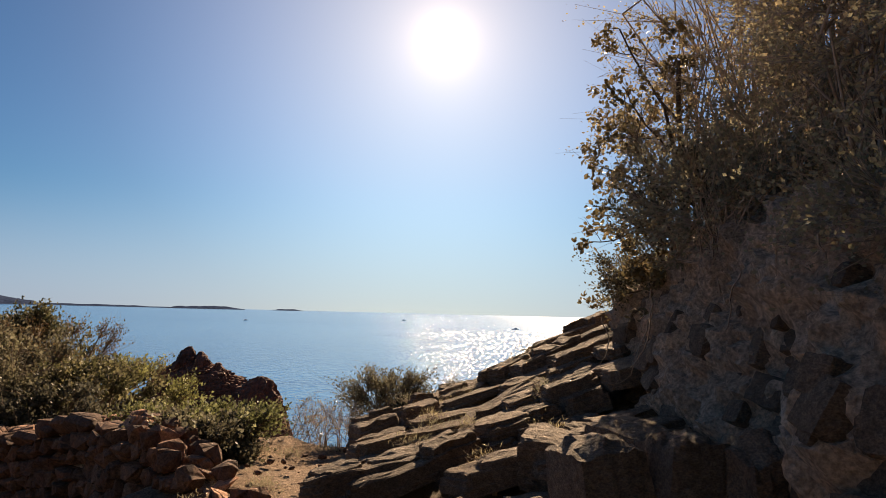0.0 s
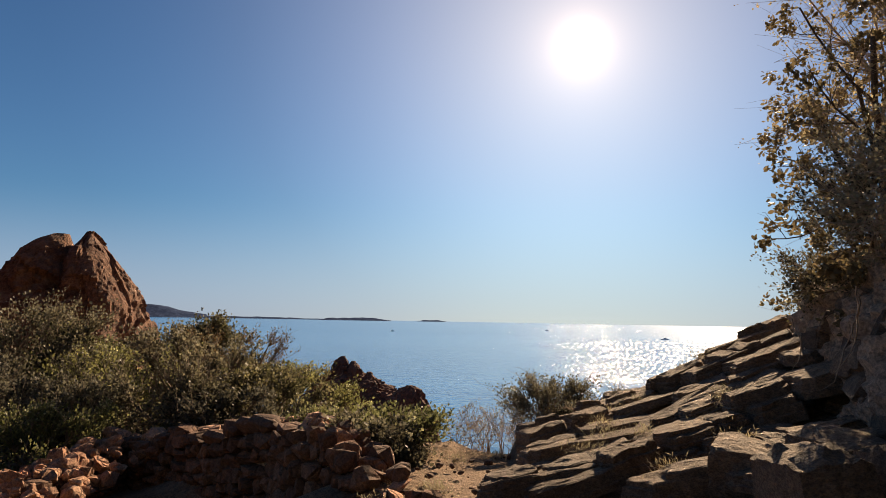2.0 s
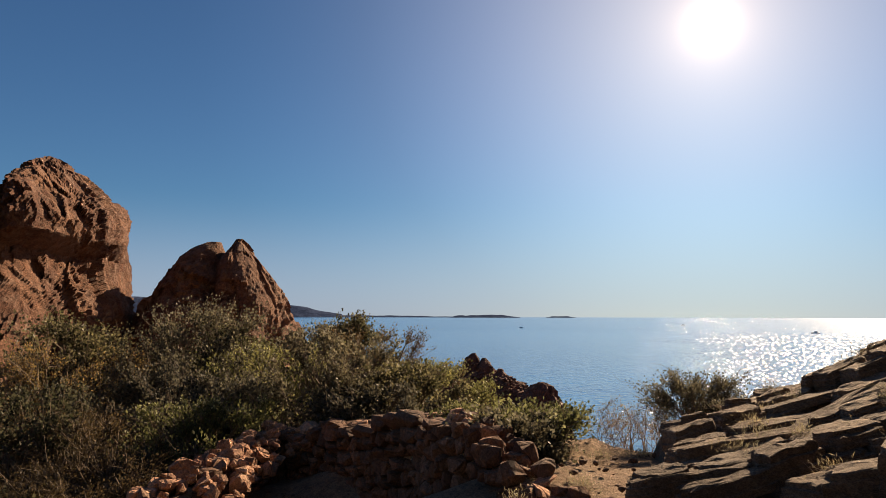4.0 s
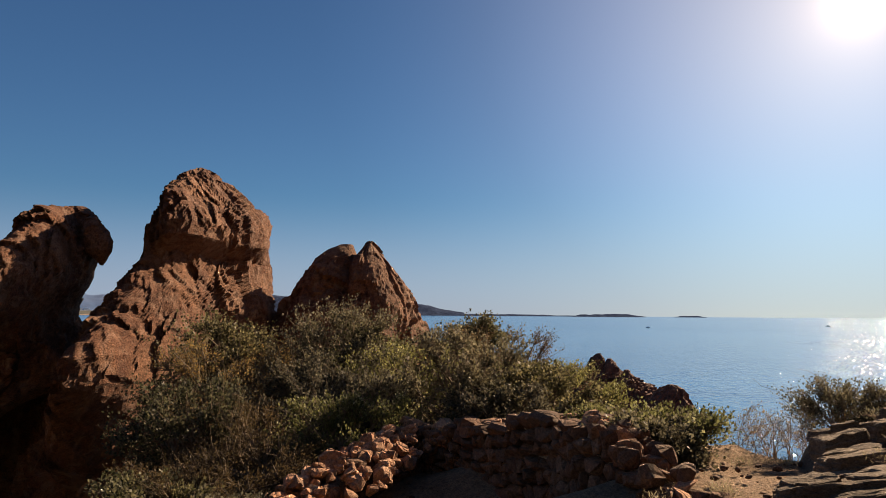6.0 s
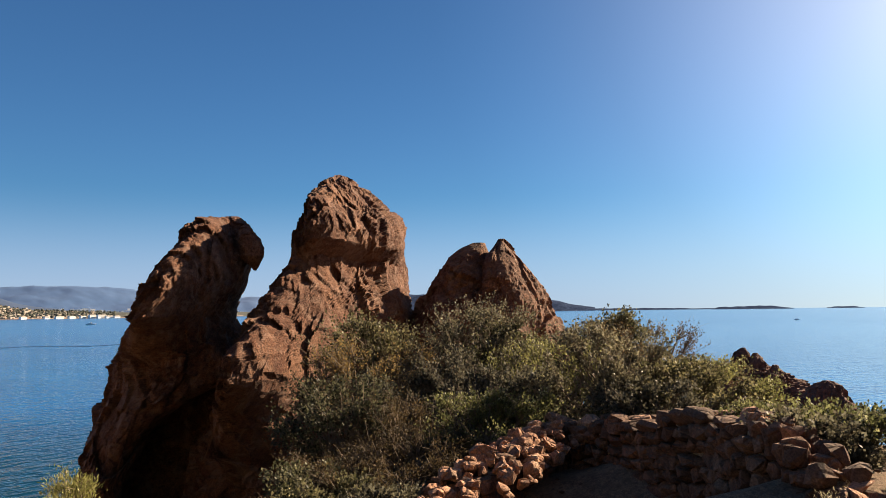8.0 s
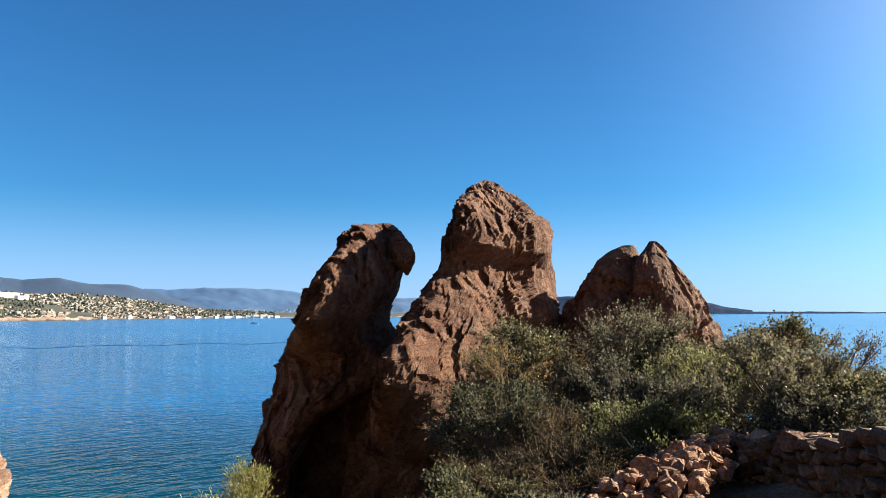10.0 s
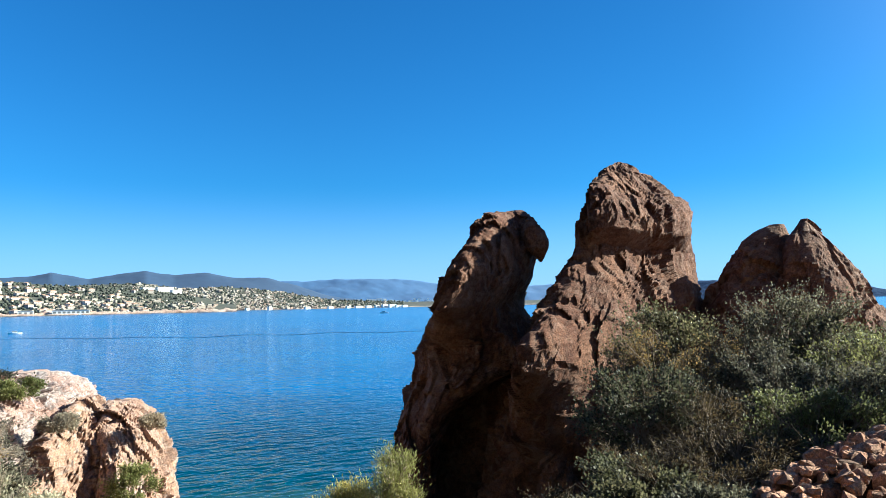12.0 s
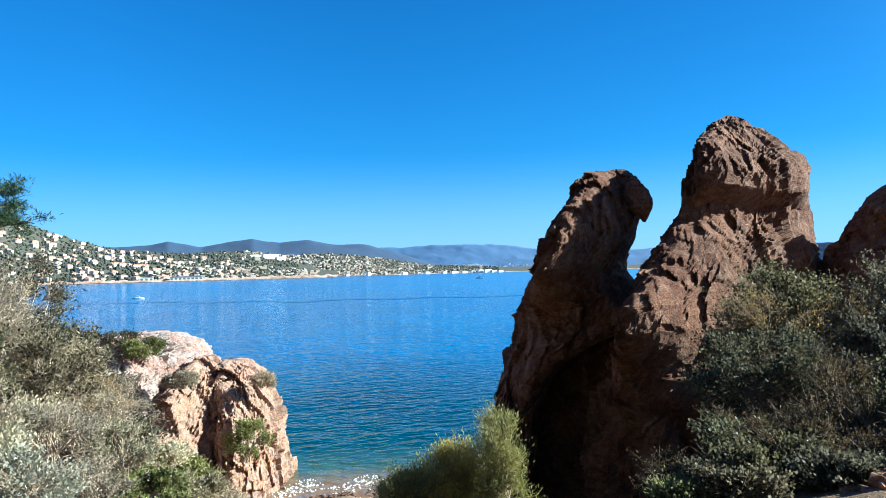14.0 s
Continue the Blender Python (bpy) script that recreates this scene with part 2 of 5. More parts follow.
# the sea: deep blue, greener over the shallows, ruffled by a light breeze
M_SEA, n_, l_, b_ = nodes_of("sea_water")
vec_, g_ = coords(n_, l_)
dist_ = n_.new("ShaderNodeVectorMath")
dist_.operation = "DISTANCE"
l_.new(vec_, dist_.inputs[0])
dist_.inputs[1].default_value = (-26, 4, SEA)
mr_ = n_.new("ShaderNodeMapRange")
mr_.inputs["From Min"].default_value = 8
mr_.inputs["From Max"].default_value = 75
l_.new(dist_.outputs["Value"], mr_.inputs["Value"])
col_ = ramp(n_, l_, mr_.outputs["Result"], [(0.0, (0.20, 0.12, 0.075)), (0.07, (0.15, 0.10, 0.065)), (0.12, (0.03, 0.07, 0.06)), (0.2, (0.002, 0.035, 0.05)), (0.45, (0.0, 0.032, 0.066)), (1.0, (0.0, 0.105, 0.29))])
lane_ = n_.new("ShaderNodeVectorMath")
lane_.operation = "MULTIPLY"
l_.new(vec_, lane_.inputs[0])
lane_.inputs[1].default_value = (0.012, 0.03, 1.0)
ln_ = noise_tex(n_, l_, 1.0, 5, 0.6, lane_.outputs["Vector"], 0.8)
col_ = mixc(n_, l_, 1.0, col_, ramp(n_, l_, ln_.outputs["Fac"], [(0.35, (0.75, 0.8, 0.85)), (0.65, (1.25, 1.2, 1.15))]), "MULTIPLY")
l_.new(col_, b_.inputs["Base Color"])
far_ = n_.new("ShaderNodeMapRange")
far_.inputs["From Min"].default_value = 40
far_.inputs["From Max"].default_value = 600
far_.inputs["To Min"].default_value = 0.08
far_.inputs["To Max"].default_value = 0.16
l_.new(dist_.outputs["Value"], far_.inputs["Value"])
sx_ = n_.new("ShaderNodeSeparateXYZ")
l_.new(vec_, sx_.inputs[0])


def sea_math(op, a, b=None):
    m = n_.new("ShaderNodeMath")
    m.operation = op
    for k, v in enumerate((a, b)):
        if isinstance(v, (int, float)):
            m.inputs[k].default_value = v
        elif v is not None:
            l_.new(v, m.inputs[k])
    return m.outputs[0]


span_ = sea_math("SQRT", sea_math("ADD", sea_math("MULTIPLY", sx_.outputs[0], sx_.outputs[0]), sea_math("MULTIPLY", sx_.outputs[1], sx_.outputs[1])))
fan_ = n_.new("ShaderNodeCombineXYZ")
l_.new(sea_math("MULTIPLY", sea_math("ARCTAN2", sx_.outputs[0], sx_.outputs[1]), 230.0), fan_.inputs[0])
l_.new(sea_math("DIVIDE", 5200.0, span_), fan_.inputs[1])
wl_ = noise_tex(n_, l_, 1.0, 2, 0.6, fan_.outputs[0])


def sea_step(v, a, b):
    m = n_.new("ShaderNodeMapRange")
    m.interpolation_type = "SMOOTHSTEP"
    m.inputs["From Min"].default_value = a
    m.inputs["From Max"].default_value = b
    l_.new(v, m.inputs["Value"])
    return m.outputs["Result"]


# a breeze ruffles the water off the ledges
edge_ = noise_tex(n_, l_, 0.02, 3, 0.6, vec_)
turn_ = sea_math("ADD", sea_math("ARCTAN2", sx_.outputs[0], sx_.outputs[1]), sea_math("MULTIPLY", sea_math("SUBTRACT", edge_.outputs["Fac"], 0.5), 0.2))
ruffle_ = sea_math("MULTIPLY", sea_step(turn_, -0.09, 0.03), sea_math("MULTIPLY", sea_step(span_, 70.0, 120.0), sea_step(span_, 620.0, 380.0)))
rough_ = n_.new("ShaderNodeMath")
rough_.operation = "MULTIPLY_ADD"
l_.new(sea_math("MULTIPLY", ramp(n_, l_, wl_.outputs["Fac"], [(0.5, (0, 0, 0)), (0.66, (1, 1, 1))]), ruffle_), rough_.inputs[0])
rough_.inputs[1].default_value = 0.22
l_.new(far_.outputs["Result"], rough_.inputs[2])
l_.new(rough_.outputs[0], b_.inputs["Roughness"])
b_.inputs["IOR"].default_value = 1.33
b_.inputs["Specular IOR Level"].default_value = 0.33
wv_ = n_.new("ShaderNodeVectorMath")
wv_.operation = "MULTIPLY"
l_.new(vec_, wv_.inputs[0])
wv_.inputs[1].default_value = (1.0, 0.55, 1.0)
wa_ = noise_tex(n_, l_, 1.1, 2, 0.5, wv_.outputs["Vector"], 0.3)
wb_ = noise_tex(n_, l_, 0.06, 3, 0.5, wv_.outputs["Vector"], 0.3)
wc_ = noise_tex(n_, l_, 0.3, 3, 0.55, wv_.outputs["Vector"], 0.5)
wh_ = mixc(n_, l_, 0.3, mixc(n_, l_, 0.45, wa_.outputs["Fac"], wc_.outputs["Fac"]), wb_.outputs["Fac"])
bp_ = n_.new("ShaderNodeBump")
calm_ = n_.new("ShaderNodeMapRange")
calm_.inputs["From Min"].default_value = 60
calm_.inputs["From Max"].default_value = 700
calm_.inputs["To Min"].default_value = 1.0
calm_.inputs["To Max"].default_value = 0.2
l_.new(dist_.outputs["Value"], calm_.inputs["Value"])
l_.new(calm_.outputs["Result"], bp_.inputs["Strength"])
bp_.inputs["Distance"].default_value = 0.8
l_.new(wh_, bp_.inputs["Height"])
# wavelets that lean every way, finer towards the shore
tip_ = n_.new("ShaderNodeVectorMath")
tip_.operation = "SUBTRACT"
l_.new(wl_.outputs["Color"], tip_.inputs[0])
tip_.inputs[1].default_value = (0.5, 0.5, 0.5)
lean_ = n_.new("ShaderNodeVectorMath")
lean_.operation = "MULTIPLY_ADD"
l_.new(tip_.outputs["Vector"], lean_.inputs[0])
gain_ = n_.new("ShaderNodeCombineXYZ")
for k_ in (0, 1):
    l_.new(sea_math("ADD", sea_math("MULTIPLY", ruffle_, 0.7), 0.05), gain_.inputs[k_])
l_.new(gain_.outputs[0], lean_.inputs[1])
l_.new(bp_.outputs["Normal"], lean_.inputs[2])
nrm_ = n_.new("ShaderNodeVectorMath")
nrm_.operation = "NORMALIZE"
l_.new(lean_.outputs["Vector"], nrm_.inputs[0])
l_.new(nrm_.outputs["Vector"], b_.inputs["Normal"])

# ---------------------------------------------------------------- mesh helpers


def part(name, data, material, parent=None, label=""):
    """Links a bmesh or a mesh as one object under a thing or a part."""
    if isinstance(data, bmesh.types.BMesh):
        me = bpy.data.meshes.new(name)
        data.to_mesh(me)
        data.free()
        data = me
    if material and not data.materials:
        data.materials.append(material)
    ob = new(name, data)
    if parent:
        ob.parent = parent
    if label:
        ob["label"] = label
    return ob


def thing(name, at, label, category, group="", kind=""):
    ob = new(name)
    ob.empty_display_size = 0.2
    ob.location = at
    return tagged(ob, label, category, group, kind)


def fast_mesh(name, verts, tris):
    """A mesh from arrays of points and triangles."""
    me = bpy.data.meshes.new(name)
    nv, nf = len(verts), len(tris)
    me.vertices.add(nv)
    me.vertices.foreach_set("co", np.asarray(verts, np.float32).ravel())
    me.loops.add(nf * 3)
    me.loops.foreach_set("vertex_index", np.asarray(tris, np.int32).ravel())
    me.polygons.add(nf)
    me.polygons.foreach_set("loop_start", np.arange(0, nf * 3, 3, dtype=np.int32))
    me.update(calc_edges=True)
    return me


def put(ob, m):
    """Sets a part of a thing at the pose m of the world."""
    ob.matrix_basis = ob.parent.matrix_basis.inverted() @ m


def smoothstep(a, b, x):
    t = np.clip((x - a) / (b - a), 0, 1)
    return t * t * (3 - 2 * t)


def grid_faces(nu, nv, wrap=False):
    i, j = np.meshgrid(np.arange(nu - (0 if wrap else 1)), np.arange(nv - 1), indexing="ij")
    a = (i * nv + j).ravel()
    b = (((i + 1) % nu) * nv + j).ravel()
    return np.concatenate([np.stack([a, b, b + 1], 1), np.stack([a, b + 1, a + 1], 1)])


# ---------------------------------------------------------------- ground and sea
EDGE = [(-180, 60, 0.3), (-40, 60, 0.3), (-22, 13, 0.7), (-10, 9, 0.8), (0, 7.8, 0.8), (10, 7.6, 0.75), (18, 10, 0.6), (25, 14, 0.5), (31, 19, 0.5),
        (38, 22, 0.5), (48, 18, 0.45), (53, 15, 0.5), (58, 10.3, 0.75), (64, 8.4, 0.75), (72, 7.2, 0.4), (80, 7, 0.28), (86, 7, 0.28), (92, 10, 0.33), (97, 15, 0.35), (104, 24, 0.35), (115, 45, 0.3), (180, 60, 0.3)]


def height(x, y):
    """The lie of the land, in metres, over numpy arrays."""
    x, y = np.asarray(x, float), np.asarray(y, float)
    r = np.hypot(x, y)
    az = np.degrees(np.arctan2(-x, y))
    e = np.interp(az, [k[0] for k in EDGE], [k[1] for k in EDGE])
    s = np.interp(az, [k[0] for k in EDGE], [k[2] for k in EDGE])
    h = 0.08 * np.clip(y, 0, 5.2)
    h = h - 0.2 * np.clip(-x - 1.4, 0, 8) * smoothstep(-7, -1, y)
    h = h + 0.25 * np.clip(x - 1.5, 0, 20)
    # hollow inside the ruined wall
    h = h - 0.5 * np.exp(-(((x + 3.8) / 1.5) ** 2 + ((y - 5.7) / 1.1) ** 2) ** 2)
    h = h - s * np.logaddexp(0, (r - e) * 1.5) / 1.5
    return np.maximum(h, -12.0 - 0.002 * np.minimum(r, 4000))


nG = 300
sg = np.linspace(-1, 1, nG)
cg = 4900 * np.sinh(8 * sg) / math.sinh(8)
gx, gy = np.meshgrid(cg, cg, indexing="ij")
gz = height(gx, gy)
gv = np.stack([gx, gy, gz], -1).reshape(-1, 3)
for v in gv:
    if abs(v[0]) < 70 and abs(v[1]) < 70:
        p = Vector(v)
        v[2] += 0.10 * noise.fractal(p * 0.9, 1.0, 2.0, 4) + 0.03 * noise.noise(p * 5)
ground = part("ground", fast_mesh("ground", gv, grid_faces(nG, nG)), M_GROUND)
tagged(ground, "dry reddish earth and rock of the headland, falling to the sea", "ground", kind="structure")

# wooded hillside climbing behind the path: unseen, added to cut fill on shaded faces
hr_, ha_ = np.meshgrid(np.geomspace(5.0, 130, 60), np.radians(np.linspace(122, 318, 120)), indexing="ij")
hx_, hy_ = -hr_ * np.sin(ha_), hr_ * np.cos(ha_)
hz_ = -0.6 + 0.8 * np.clip(hr_ - 6, 0, 60) * smoothstep(132, 165, np.degrees(ha_)) * smoothstep(318, 285, np.degrees(ha_))
hv_ = np.stack([hx_, hy_, hz_], -1).reshape(-1, 3)
for v in hv_:
    v[2] += 0.05 * math.hypot(v[0], v[1]) * noise.fractal(Vector(v) * 0.3, 1.0, 2.0, 4) - 0.3
M_FILL_BLOCK = rock_mat("dark_fill_block", [(0.3, (0.03, 0.034, 0.018)), (0.5, (0.05, 0.052, 0.028)), (0.7, (0.085, 0.075, 0.045))], 0.4, 3.0, bump=0.6)
hillside = part("hillside", fast_mesh("hillside", hv_, grid_faces(60, 120)), M_FILL_BLOCK)
tagged(hillside, "unseen dark wooded hillside added behind the path to block sky light", "hill", kind="structure")

rr_ = np.concatenate([[0.5], np.geomspace(4, 4985, 40)])
th_ = np.linspace(0, 2 * np.pi, 128, endpoint=False)
sv = np.stack([np.outer(np.cos(th_), rr_), np.outer(np.sin(th_), rr_), np.full((128, 41), SEA)], -1).reshape(-1, 3)
sea = part("sea", fast_mesh("sea", sv, grid_faces(128, 41, True)), M_SEA)
tagged(sea, "calm deep blue sea, glittering under the sun and green by the shore", "sea", kind="structure")


# ---------------------------------------------------------------- rocks
def loft(az, d, rings, seg, rows, seed, rough=0.25, grain=1.0, slants=((0, 0.0),)):
    """A weathered rock stood at az, d: rings of height, left and right reach, depth and set-back, carved by noise."""
    right, back = way(az - 90), way(az)
    c = polar(az, d)
    zs = np.array([r[0] for r in rings], float)
    # even steps of height, closed over the top
    z = np.linspace(zs[0], zs[-1], rows)
    lf, rt, dp, off = (np.interp(z, zs, [r[k] for r in rings]) for k in (1, 2, 3, 4))
    th = np.linspace(0, 2 * np.pi, seg, endpoint=False)
    ct, st = np.cos(th), np.sin(th)
    sq = (np.abs(ct) ** 3 + np.abs(st) ** 3) ** (-1 / 3) * 0.5 + 0.5
    u = ((lf + rt) / 2)[None, :] + ((rt - lf) / 2)[None, :] * (ct * sq)[:, None]
    slant = np.interp(z, [q[0] for q in slants], [q[1] for q in slants])[None, :]
    w = off[None, :] + dp[None, :] * (st * sq)[:, None] + slant * ((rt - lf) / 2)[None, :] * (ct * sq)[:, None]
    pts = np.array(c)[None, None] + u[..., None] * np.array(right) + w[..., None] * np.array(back)
    pts[..., 2] = z[None, :]
    mid = np.array(c)[None] + ((lf + rt) / 2)[:, None] * np.array(right) + off[:, None] * np.array(back)
    mid[:, 2] = z
    o = Vector((seed * 7.3, seed * 3.1, seed * 5.7))
    for i in range(seg):
        for j in range(rows):
            p = Vector(pts[i, j])
            nrm = p - Vector(mid[j])
            size = nrm.length
            if size < 1e-6:
                continue
            nrm.normalize()
            nrm.z += 0.25
            q = p * (0.5 / grain) + o
            bend = noise.noise_vector(q * 1.4) * 0.3
            k = noise.fractal(q, 1.0, 2.1, 3) * 0.5 + 0.15
            # some faces stay smooth, others are deeply weathered
            wear = min(1.0, max(0.0, noise.noise(q * 1.7 + Vector((9, 4, 2))) * 1.6 + 0.45))
            for scale, gain, tall in ((0.7, 0.75, 0.6), (1.6, 0.65, 0.5), (3.9, 0.4 * wear + 0.1, 0.7)):
                q2 = Vector((p.x, p.y, p.z * tall)) * (scale / grain) + o + bend
                near, seat = noise.voronoi(q2)
                tilt = noise.noise_vector(seat[0] * 5.3)
                k += ((q2 - seat[0]).dot(tilt) * 1.9 + tilt.x * 0.5) * gain
            # hollows with sharp rims, and splinters drawn out upwards
            k -= noise.turbulence(Vector((p.x, p.y, p.z * 0.5)) * (1.3 / grain) + o + bend * 2, 5, True, noise_basis="PERLIN_ORIGINAL", amplitude_scale=0.55, frequency_scale=2.3) * (0.15 + 0.45 * wear)
            k += noise.fractal(Vector((p.x * 6, p.y * 6, p.z * 1.5)) / grain + o, 0.8, 2.0, 4) * (0.06 + 0.2 * wear) + noise.fractal(q * 16, 0.7, 2.0, 3) * 0.08
            pts[i, j] = p + nrm * (k * rough * min(1.0, 0.35 + size * 0.5))
    top = pts[:, -1].mean(0) + np.array([0, 0, 0.05 * rough])
    v = np.concatenate([pts.reshape(-1, 3), top[None]])
    f = grid_faces(seg, rows, True)
    k = len(v) - 1
    cap = np.array([(i * rows + rows - 1, ((i + 1) % seg) * rows + rows - 1, k) for i in range(seg)])
    return v, np.concatenate([f, cap])


def rock(name, lofts, material, label, category="rock", group=""):
    vs, fs, k = [], [], 0
    for v, f in lofts:
        vs.append(v)
        fs.append(f + k)
        k += len(v)
    ob = part(name, fast_mesh(name, np.concatenate(vs), np.concatenate(fs)), material)
    ob.data.shade_flat()
    return tagged(ob, label, category, group)


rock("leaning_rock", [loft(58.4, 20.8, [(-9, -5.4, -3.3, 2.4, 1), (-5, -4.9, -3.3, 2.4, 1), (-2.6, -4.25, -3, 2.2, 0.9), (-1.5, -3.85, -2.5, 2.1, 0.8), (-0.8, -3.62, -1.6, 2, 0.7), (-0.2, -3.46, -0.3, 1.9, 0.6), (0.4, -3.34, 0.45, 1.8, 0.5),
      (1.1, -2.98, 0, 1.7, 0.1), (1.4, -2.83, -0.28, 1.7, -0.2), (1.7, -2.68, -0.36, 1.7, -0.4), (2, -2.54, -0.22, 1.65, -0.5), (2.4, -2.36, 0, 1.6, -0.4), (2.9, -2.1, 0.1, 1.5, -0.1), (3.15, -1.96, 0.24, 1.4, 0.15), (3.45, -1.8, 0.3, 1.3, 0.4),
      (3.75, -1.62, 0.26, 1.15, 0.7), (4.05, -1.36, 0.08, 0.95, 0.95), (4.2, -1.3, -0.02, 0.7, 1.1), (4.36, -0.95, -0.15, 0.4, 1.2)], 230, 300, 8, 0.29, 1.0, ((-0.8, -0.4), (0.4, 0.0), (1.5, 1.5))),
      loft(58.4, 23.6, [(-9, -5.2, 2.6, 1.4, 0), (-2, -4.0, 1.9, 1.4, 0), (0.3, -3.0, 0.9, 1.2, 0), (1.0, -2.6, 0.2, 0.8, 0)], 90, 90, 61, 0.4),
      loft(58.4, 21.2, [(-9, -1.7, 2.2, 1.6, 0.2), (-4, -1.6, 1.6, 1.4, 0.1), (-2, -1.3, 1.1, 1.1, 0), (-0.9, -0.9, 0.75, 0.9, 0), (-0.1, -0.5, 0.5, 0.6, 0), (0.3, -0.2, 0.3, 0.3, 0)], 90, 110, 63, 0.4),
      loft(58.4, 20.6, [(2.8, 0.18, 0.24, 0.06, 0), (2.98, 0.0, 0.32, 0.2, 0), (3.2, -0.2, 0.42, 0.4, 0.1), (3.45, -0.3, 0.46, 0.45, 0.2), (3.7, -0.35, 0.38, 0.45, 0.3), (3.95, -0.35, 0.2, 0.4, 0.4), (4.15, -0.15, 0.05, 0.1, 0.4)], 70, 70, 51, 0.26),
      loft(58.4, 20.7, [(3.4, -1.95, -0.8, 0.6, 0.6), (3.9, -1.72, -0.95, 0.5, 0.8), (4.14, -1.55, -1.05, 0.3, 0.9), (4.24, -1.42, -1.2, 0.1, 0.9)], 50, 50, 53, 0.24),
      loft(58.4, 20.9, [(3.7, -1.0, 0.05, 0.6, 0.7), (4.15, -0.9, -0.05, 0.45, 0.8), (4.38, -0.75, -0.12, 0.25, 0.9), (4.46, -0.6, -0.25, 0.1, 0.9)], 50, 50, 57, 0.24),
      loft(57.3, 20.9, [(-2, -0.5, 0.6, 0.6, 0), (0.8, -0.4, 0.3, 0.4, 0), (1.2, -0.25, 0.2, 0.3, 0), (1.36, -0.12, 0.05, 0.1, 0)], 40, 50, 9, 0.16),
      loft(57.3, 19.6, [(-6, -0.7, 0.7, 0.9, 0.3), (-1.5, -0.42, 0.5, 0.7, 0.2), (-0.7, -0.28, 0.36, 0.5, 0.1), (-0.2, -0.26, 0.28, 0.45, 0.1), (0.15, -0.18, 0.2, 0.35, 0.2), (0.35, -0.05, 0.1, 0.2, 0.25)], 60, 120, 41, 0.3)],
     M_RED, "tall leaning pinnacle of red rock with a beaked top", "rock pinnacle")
rock("tower_rock", [loft(47.7, 22.1, [(-9, -4.8, 3.4, 3.4, 0.8), (-5, -4.6, 2.8, 3, 0.6), (-2.7, -4.45, 2.2, 2.6, 0.3), (-0.3, -4.15, 1.7, 2.3, 0.1), (0.5, -3.9, 1.4, 2.1, 0), (1, -3.62, 1.4, 2, 0), (1.8, -3.4, 1.18, 1.8, 0.1), (2.1, -3.12, 1.1, 1.65, 0.25),
      (2.4, -2.98, 1.04, 1.5, 0.45), (2.8, -2.76, 0.96, 1.3, 0.65), (3.15, -2.52, 0.88, 1.25, 0.7), (3.35, -2.42, 0.82, 1.4, 0.35), (3.6, -2.36, 0.78, 1.6, -0.05), (4, -2.28, 0.74, 1.65, -0.1), (4.4, -2.22, 0.76, 1.55, 0.1), (4.7, -2.18, 0.7, 1.4, 0.3),
      (4.95, -2.12, 0.48, 1.25, 0.5), (5.2, -2.04, 0.18, 1.1, 0.6), (5.5, -1.9, -0.16, 0.95, 0.75), (5.75, -1.72, -0.66, 0.7, 0.85), (5.92, -1.55, -0.95, 0.45, 0.9), (6.02, -1.4, -1.15, 0.2, 0.95)], 250, 320, 5, 0.34, 1.0, ((-4.0, 0.2), (-1.0, 1.1), (0.0, 1.7), (0.6, 1.8), (1.6, 1.45)))],
     M_RED, "tall tower of weathered red rock with a bulging head", "rock pinnacle")
rock("domed_rock", [loft(37.9, 24.7, [(-6, -4.6, 1.6, 3.0, 0), (0, -3.6, 1.3, 2.2, 0), (1.5, -3.0, 1.0, 1.8, 0), (2.0, -2.74, 0.6, 1.6, 0), (2.5, -2.46, 0.2, 1.3, 0), (3.0, -2.12, -0.2, 1.0, 0), (3.3, -1.86, -0.34, 0.8, 0), (3.65, -1.46, -0.5, 0.5, 0), (3.94, -0.9, -0.58, 0.2, 0)], 130, 140, 11, 0.24, 1.2, ((0, 0.3),)),
      loft(37.9, 24.3, [(-6, -1.6, 3.6, 3.0, 0), (0, -1.3, 2.4, 2.1, 0), (1.24, -1.1, 1.95, 1.8, 0), (2.0, -0.95, 1.7, 1.5, 0), (2.5, -0.82, 1.4, 1.3, 0), (3.1, -0.62, 0.95, 1.0, 0), (3.5, -0.42, 0.6, 0.7, 0), (3.85, -0.14, 0.3, 0.4, 0), (4.04, 0.0, 0.12, 0.15, 0)], 140, 150, 13, 0.24, 1.2, ((0, 0.4),))],
     M_RED, "broad domed rock of reddish stone split by a cleft", "rock")
